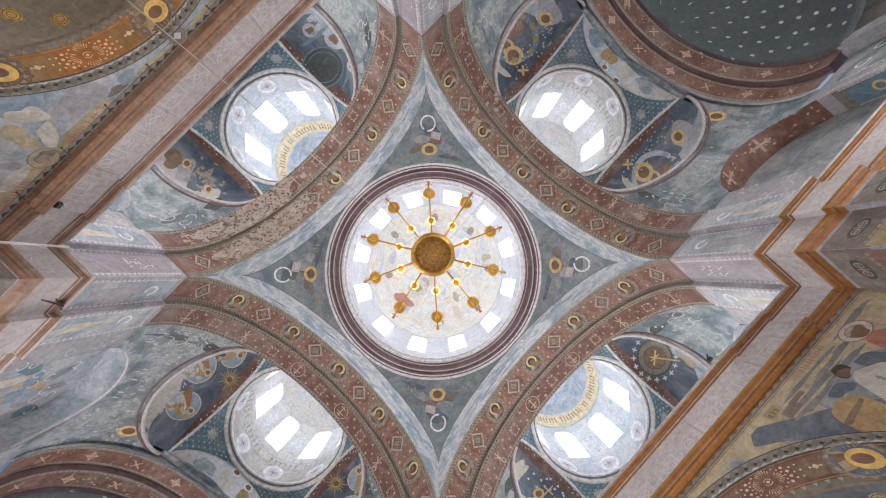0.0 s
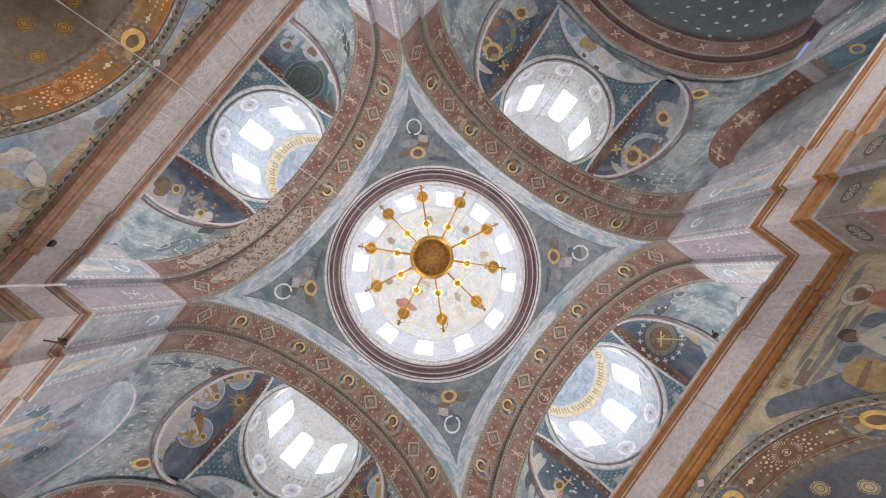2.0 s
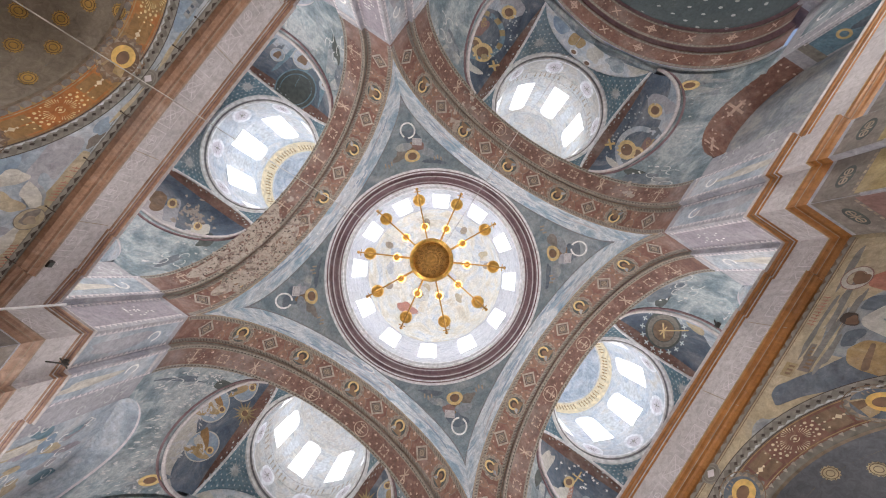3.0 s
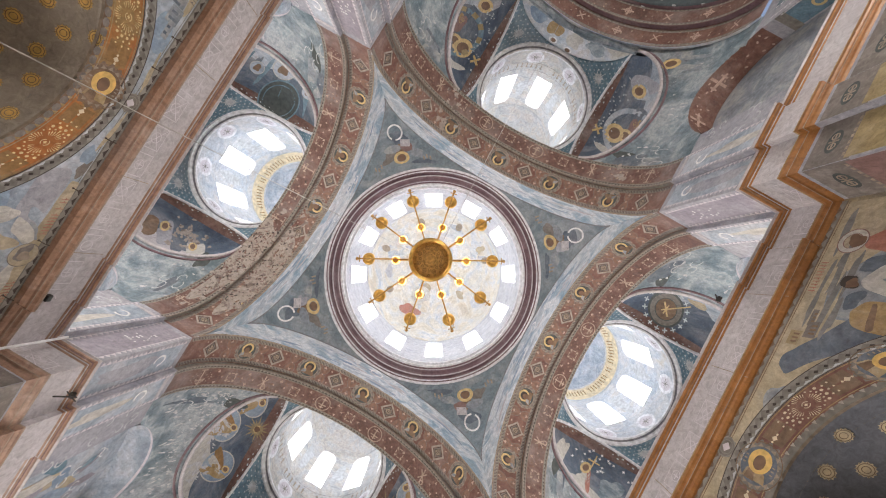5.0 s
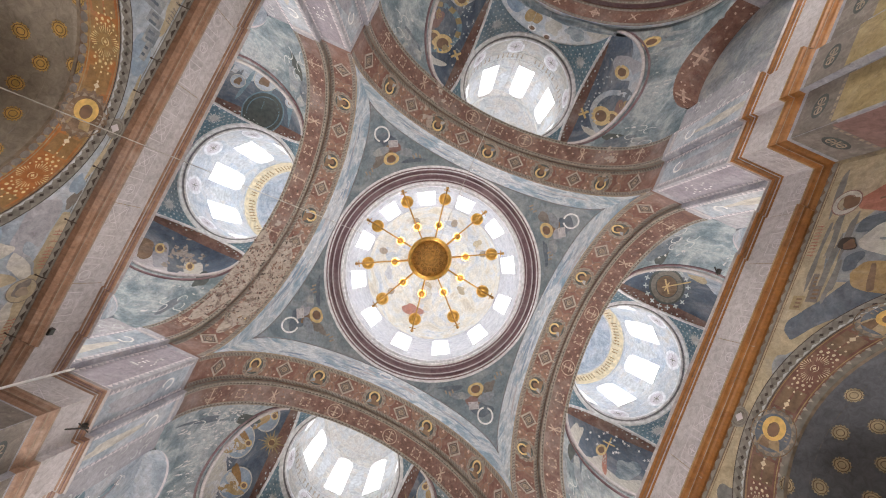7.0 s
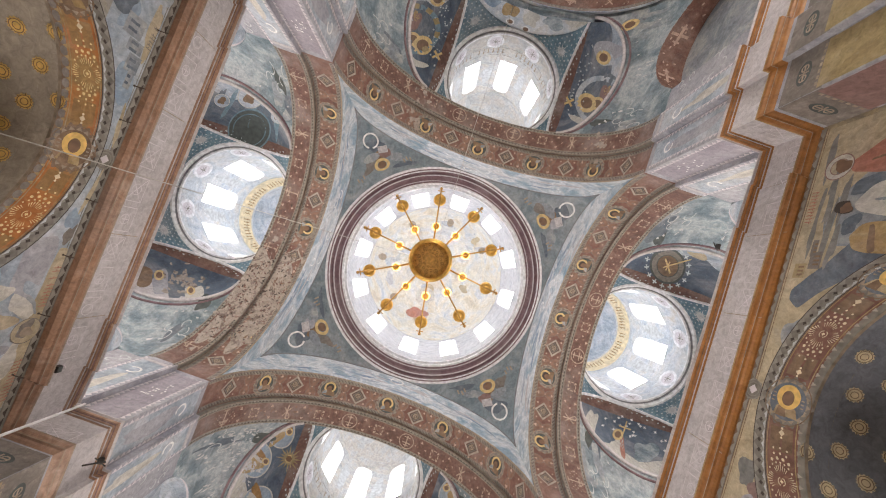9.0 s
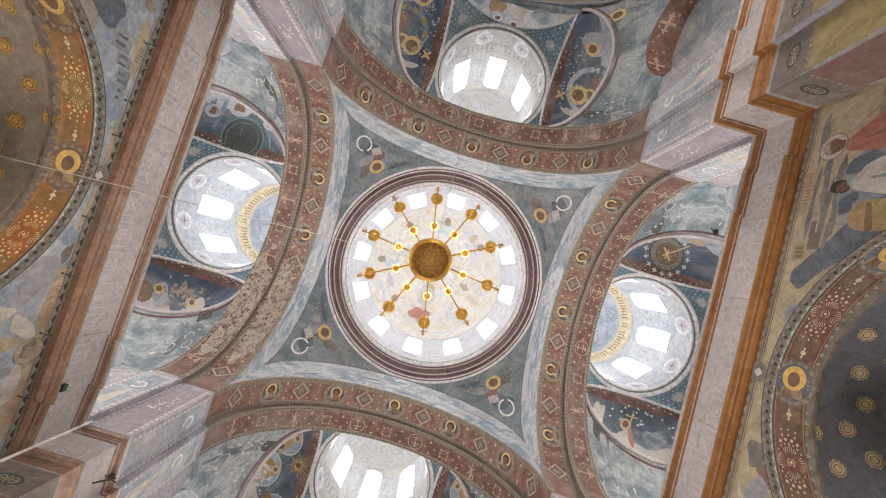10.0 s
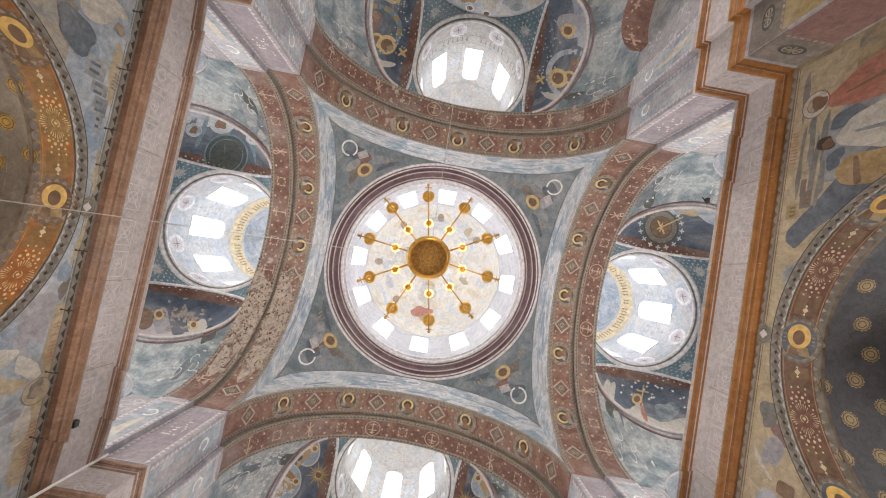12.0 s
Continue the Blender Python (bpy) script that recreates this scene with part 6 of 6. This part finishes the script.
    for j, v in enumerate((0.45, 0.95, 1.45, 1.95, 2.45, 2.95, 3.4)):
        m = max(4, round(15 * math.cos(v / 2.55)))
        for i in range(m):
            u = (i + 0.5 * (j % 2)) / m * math.pi * 2.6 - math.pi / 2 * 2.6
            ro = stamp("star_rosette", M_PALEGOLD if sy > 0 else M_STARGOLD, th, fh, [(u / 1.0, v, 1, 0)], [[(x / max(0.2, math.cos(v / 2.55)), y) for x, y in pl] for pl in rosette(0.122, 14)], 0.012)
            stamp("star_ring", M_BROWN, ro, fh, [(u, v, 1, 0)], [[(x / max(0.2, math.cos(v / 2.55)), y) for x, y in pl] for pl in hoop(0.045, 0.055, 12) + hoop(0.085, 0.096, 14) + rays(0.1, 0.14, 14, 0.006)], 0.016)
    return th


TRANSEPTS = [transept_wall(1), transept_wall(-1)]

# closing walls of the galleries over the transepts and their floors
for sy in (1, -1):
    g = thing("gallery", "plain gallery floor and back wall over the transept", "gallery", "structure", "galleries", arm(1 if sy > 0 else 3))
    part("gallery_floor", box(bmesh.new(), X_STEP + 0.35, X_END + 2, -5, 5, 9.0, 9.2), M_STONE, g)
    part("back_wall", box(bmesh.new(), X_END, X_END + 0.4, -5, 5, 9.2, 20), M_GREEN, g)
    # three glowing panes hidden behind the gallery front, added to brighten the vault
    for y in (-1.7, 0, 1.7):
        part("fill_pane", box(bmesh.new(), X_END - 0.05, X_END - 0.01, y - 0.6, y + 0.6, 10.2, 12.6), M_LOWFILL, g, "unseen glowing pane added as gallery fill light")


def nave_end(k):
    """The end of a nave arm: a broad arch in a painted wall, then a half dome with pale stars over a round apse."""
    th = thing("apse", "dark starry half dome behind a red-brown arch", "apse", "structure", "apses of the nave", arm(k))
    aa = lin(0, math.pi, 48)
    inside = (0, 0, Z_SPRING)

    def tym(y, t):
        lo = Z_SPRING + 3.98 * math.sqrt(max(0, 1 - (y / 4.9) ** 2))
        return Vector((X_END - 0.05, y, lo + (19.2 - lo) * t))
    part("tympanum", sheet(tym, [4.95 * math.cos(a) for a in aa], lin(0, 1, 6), inside), M_DRUM, th, "pale blue painted wall over the arch", thick=0.0)

    ftm = lambda u, v, lift: Vector((X_END - 0.05 - lift, u, v))
    stamp("white_halo", M_WHITE, th, ftm, [(0.22, 18.55, 1, 0), (-0.57, 18.4, 1, 0)], hoop(0.14, 0.21, 18), 0.012)
    stamp("face", M_SKIN, th, ftm, [(0.22, 18.55, 1, 0), (-0.57, 18.4, 1, 0)], disc(0.13, 14), 0.011)
    for i, (u, v, w, h, mm) in enumerate(((0.3, 17.8, 0.7, 1.0, M_LINEN), (-0.7, 17.7, 0.7, 0.9, M_OCHREWING), (1.3, 17.6, 1.0, 0.7, M_GREEN), (-1.6, 17.4, 1.0, 0.8, M_SKYBLUE), (2.1, 17.0, 0.9, 0.8, M_LINEN))):
        robe(th, mm, ftm, u, v, w, h, 10 * i - 20, 320 + i + k, 0.01)

    def ell(b, r, x):
        return lambda a, t: arch_point(a, b, r, x + t)
    part("outer_soffit", sheet(ell(4.9, 3.95, X_END - 0.06), aa, [0, 0.8], (13, 0, Z_SPRING)), M_ARCH, th, smooth=True)
    part("arch_step", sheet(lambda a, t: arch_point(a, 4.9 - 0.2 * t, 3.95 - 0.2 * t, X_END + 0.74), aa, [0, 1], inside), M_RING, th)
    part("inner_soffit", sheet(ell(4.7, 3.75, X_END + 0.74), aa, [0, 0.75], (13, 0, Z_SPRING)), M_ARCH2, th, smooth=True)
    part("half_dome", sheet(lambda a, b: Vector((X_END + 1.49 + 4.2 * math.cos(a) * math.sin(b), 4.6 * math.cos(a) * math.cos(b), Z_SPRING + 3.65 * math.sin(a))), lin(0, math.pi / 2, 16), lin(0, math.pi, 40), (X_END, 0, Z_SPRING)), M_APSE, th, smooth=True, thick=0.25)
    part("apse_wall", sheet(lambda b, z: Vector((X_END + 1.49 + 4.2 * math.sin(b), 4.62 * math.cos(b), z)), lin(0, math.pi, 40), [0, Z_SPRING + 0.05], (X_END, 0, 3)), M_SAINTS, th, smooth=True, thick=0.25)
    part("inner_face", sheet(lambda a, t: arch_point(a, 4.55 + 0.8 * t, 3.6 + 0.8 * t, X_END + 1.48), aa, [0, 1], inside), M_RING, th)
    part("apse_return", box(bmesh.new(), X_END + 1.45, X_END + 2.1, 4.58, 5.2, 0, Z_SPRING + 0.1), M_WALL, th)
    part("apse_return", box(bmesh.new(), X_END + 1.45, X_END + 2.1, -5.2, -4.58, 0, Z_SPRING + 0.1), M_WALL, th)
    f1, f2 = soffit_map(4.9, 3.95, X_END - 0.06), soffit_map(4.7, 3.75, X_END + 0.74)
    rng = random.Random(31 + k)
    for f in (f1, f2):
        for i in range(-4, 5):
            stamp("emblem", M_PINKDOT, th, f, [(i * 1.45, 0.4, 0.95, 0)], (cross(0.42, 0.07) + hoop(0.1, 0.14, 12)) if i % 2 else (rect(0.4, 0.05, 0, 0, 45) + rect(0.4, 0.05, 0, 0, -45)), 0.008)
        stamp("flecks", M_EMBLEM, th, f, [(rng.uniform(-6, 6), rng.uniform(0.1, 0.7), rng.uniform(0.6, 1.2), rng.uniform(0, 180)) for _ in range(60)], disc(0.045, 7, 0, 0, 0.6), 0.006)
        stamp("border_ground", M_OVALBAND, th, f, [(0, 0.07, 1, 0), (0, 0.7, 1, 0)], [r for i in range(64) for r in rect(0.205, 0.11, -6.5 + 0.203 * i)], 0.004)
        stamp("border", M_TEETH, th, f, [(0, 0.07, 1, 0), (0, 0.7, 1, 0)], zigzag(13, 0.08, 0.15), 0.0055)

    def fh(u, v, lift):
        a, b = v / 4.0, math.pi / 2 + u / 4.4
        q = 1 - lift / 4
        return Vector((X_END + 1.49 + 4.2 * q * math.cos(a) * math.sin(b), 4.6 * q * math.cos(a) * math.cos(b), Z_SPRING + 3.65 * q * math.sin(a)))
    stars = [((i + 0.5 * (j % 2)) * 0.62 / math.cos(v / 4.0), v, 1, 45) for j, v in enumerate([0.5 * q for q in range(1, 12)]) for i in range(-9, 10) if abs((i + 0.5) * 0.62 / math.cos(v / 4.0)) < 6.6]
    stamp("stars", M_PALM, th, fh, stars, disc(0.085, 8, 0, 0, 0.8), 0.015)
    # unseen windows low in the apse, made up to bring in fill light
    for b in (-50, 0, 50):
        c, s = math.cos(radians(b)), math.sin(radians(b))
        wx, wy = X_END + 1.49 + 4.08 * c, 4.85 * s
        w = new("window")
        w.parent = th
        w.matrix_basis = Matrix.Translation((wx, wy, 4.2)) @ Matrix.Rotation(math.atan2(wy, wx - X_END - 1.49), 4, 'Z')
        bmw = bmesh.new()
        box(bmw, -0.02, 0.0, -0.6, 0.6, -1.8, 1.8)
        part("pane", bmw, M_LOWFILL, w)
    return th


APSES = [nave_end(0), nave_end(2)]
# added fill lamps, one out of view in each apse and gallery
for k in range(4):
    la = bpy.data.lights.new("unseen_fill", 'AREA')
    la.shape, la.size, la.size_y, la.energy, la.color = 'RECTANGLE', 3.2 if k % 2 == 0 else 5.0, 4.5 if k % 2 == 0 else 2.4, FILL_LOW[k], (1.0, 0.97, 0.93)
    new("unseen_fill", la).matrix_world = arm(k) @ (look((X_END + 5.2, 0, 4.2), (-4, 0, 6.0)) if k % 2 == 0 else look((X_END - 0.15, 0, 11.4), (0, 0, 13.2)))

floor = thing("floor", "polished stone church floor", "floor", "structure")
part("slab", box(bmesh.new(), -19, 19, -19, 19, -0.3, 0), M_STONE, floor)


# ---- chandelier ----
def chandelier(x, y, z):
    th = thing("chandelier", "great round brass chandelier with ten long arms and lamps", "chandelier", m=Matrix.Translation((x, y, z)))
    part("bowl", lathe([(0.0, -0.1), (0.14, -0.1), (0.16, -0.06), (0.24, -0.05), (0.26, -0.02), (0.4, 0.0), (0.42, 0.03), (0.53, 0.06), (0.53, 0.1)], 48), M_BRONZE, th, "pierced bronze bowl", smooth=False)
    part("hoop", lathe([(0.53, 0.02), (0.56, -0.05), (0.62, -0.05), (0.65, 0.0), (0.65, 0.18), (0.53, 0.18)], 64, True), M_GILT, th, "bright brass hoop", smooth=True)
    for i in range(8):
        a = 2 * math.pi * i / 8
        for rr, tt, r0, r1, zz in ((0.36, a, 0.045, 0.062, -0.03), (0.36, a, 0.012, 0.026, -0.031), (0.47, a + 0.39, 0.025, 0.037, 0.02), (0.47, a, 0.02, 0.032, 0.02), (0.3, a + 0.39, 0.026, 0.04, -0.03), (0.2, a, 0.02, 0.032, -0.056), (0.2, a + 0.39, 0.02, 0.03, -0.056)):
            bm = bmesh.new()
            for poly in hoop(r0, r1, 12, rr * math.cos(tt), rr * math.sin(tt)):
                bm.faces.new([bm.verts.new((p, q, zz)) for p, q in poly])
            bmesh.ops.remove_doubles(bm, verts=bm.verts, dist=1e-5)
            part("scroll", bm, M_BRASSDARK, th)
    part("stem", lathe([(0.03, 0.1), (0.06, 0.4), (0.16, 0.8), (0.2, 1.2), (0.1, 1.6), (0.05, 2.0), (0.04, 17.6), (0, 17.6)], 16), M_GILT, th, smooth=True)
    for i in range(10):
        a = radians(-46.8 + 36 * i)
        c, s = math.cos(a), math.sin(a)
        armp = part("branch", tube([(0.62 * c, 0.62 * s, 0.08), (1.2 * c, 1.2 * s, 0.05), (1.9 * c, 1.9 * s, 0.06), (2.2 * c, 2.2 * s, 0.12)], 0.022, 8), M_BRONZE, th, smooth=True)
        fin = lathe([(0, -0.1), (0.03, -0.07), (0.02, 0), (0.05, 0.03), (0.03, 0.07), (0, 0.1)], 10)
        for v in fin.verts:
            v.co = Vector((2.2 * c, 2.2 * s, 0.12)) + v.co
        part("finial", fin, M_BRONZE, armp, smooth=True)
        bar = tube([(2.12 * c - 0.1 * s, 2.12 * s + 0.1 * c, 0.1), (2.12 * c + 0.1 * s, 2.12 * s - 0.1 * c, 0.1)], 0.014, 6)
        part("crossbar", bar, M_BRONZE, armp)
        for r, size, zz, warm in ((1.86, 0.19, 0.14, False), (1.12, 0.105, 0.75, True)):
            cup = lathe([(0, -0.02), (0.05, -0.03), (0.06, 0.0), (0.1, 0.0), (0.11, -0.015), (0.17, 0.0), (0.19, 0.05), (0.16, 0.06), (0, 0.05)], 20)
            for v in cup.verts:
                v.co = Vector((r * c, r * s, zz)) + v.co * (size / 0.19)
            cp = part("drip_pan", cup, M_GILT, armp, "round brass drip pan", smooth=True)
            gw = 1.9 if warm else 1.0
            bulb = lathe([(0, 0.04), (0.05 * gw, 0.06), (0.07 * gw, 0.14), (0.05 * gw, 0.24), (0, 0.28)], 12)
            for v in bulb.verts:
                v.co = Vector((r * c, r * s, zz)) + v.co
            part("lamp_glass", bulb, M_BULB, cp, "warm glowing lamp", smooth=True)
        part("upper_branch", tube([(0.2 * c, 0.2 * s, 1.1), (0.6 * c, 0.6 * s, 0.75), (1.12 * c, 1.12 * s, 0.75)], 0.018, 6), M_GILT, armp, smooth=True)
    return th


chandelier(0.36, -0.203, 12.95)


# ---- cables and small fittings ----
def cable(points, r, label):
    th = thing("cable", label, "cable")
    part("strand", tube(points, r, 6), M_CABLE, th)
    return th


cable([(0.36, -0.203, 15.6), (-0.32, -8.5, 3.4)], 0.009, "thin steel stay from the chandelier to the wall")
cable([(0.36, -0.203, 14.8), (12.06, -0.62, 17.2)], 0.009, "thin steel stay from the chandelier to the vault")

pipe = thing("conduit", "white vertical conduit in the corner of the pier", "conduit")
part("tube", tube([(-4.74, -5.66, 9.55), (-4.74, -5.66, 0.3)], 0.025, 8), M_RINGWHITE, pipe)
part("elbow", tube([(-4.74, -5.66, 9.5), (-4.8, -5.8, 9.56), (-5.0, -5.9, 9.56)], 0.025, 8), M_RINGWHITE, pipe)

spot = thing("floodlight", "small dark floodlight fixed to the frieze", "floodlight", m=Matrix.Translation((-3.86, -5.85, 8.78)))
part("housing", box(bmesh.new(), -0.06, 0.06, -0.02, 0.08, -0.05, 0.05), M_DARKMETAL, spot)
part("bracket", box(bmesh.new(), -0.03, 0.03, -0.1, -0.02, -0.03, 0.03), M_DARKMETAL, spot)
part("glass", box(bmesh.new(), -0.05, 0.05, 0.08, 0.09, -0.04, 0.04), M_TEAL, spot)

brk = thing("lamp_bracket", "dark iron bracket arm standing out from the cornice", "bracket", m=Matrix.Translation((-5.58, -4.86, 9.45)))
part("bar", tube([(0, 0, 0), (0.02, 0.09, -0.03), (0.12, 0.08, -0.28), (0.22, 0.06, -0.57)], 0.016, 8), M_DARKMETAL, brk)
part("crossbar", tube([(0.0, 0.16, -0.1), (0.08, 0.08, -0.17), (0.18, 0.01, -0.24)], 0.012, 8), M_DARKMETAL, brk)
part("foot", box(bmesh.new(), -0.05, 0.05, -0.06, 0.02, -0.04, 0.04), M_DARKMETAL, brk)

hook = thing("wall_fitting", "small iron fitting on the rim of the shell niche", "fitting", m=Matrix.Translation((4.0, 8.6, 14.2)))
part("rod", tube([(0.15, 0, 0.15), (0, 0, 0), (-0.12, 0.02, -0.1)], 0.02, 6), M_DARKMETAL, hook)
part("lamp_head", box(bmesh.new(), -0.1, 0.08, -0.05, 0.05, -0.16, -0.06), M_DARKMETAL, hook)


def wall_peg(x):
    th = thing("wall_peg", "short dark iron peg standing out of the painted border", "peg", group="pegs along the wall", m=Matrix.Translation((x, -5.97, 8.17)))
    part("rod", tube([(0, -0.05, 0), (0, 0.12, 0.0), (0.01, 0.2, 0.01)], 0.009, 8), M_RUST, th)
    part("plate", tube([(0, 0.0, 0), (0, 0.012, 0)], 0.018, 12), M_RUST, th)
    return th


for peg_x in (-3.86, -2.79, -1.75, -0.74, 0.74, 1.38, 2.45, 3.5):
    wall_peg(peg_x)
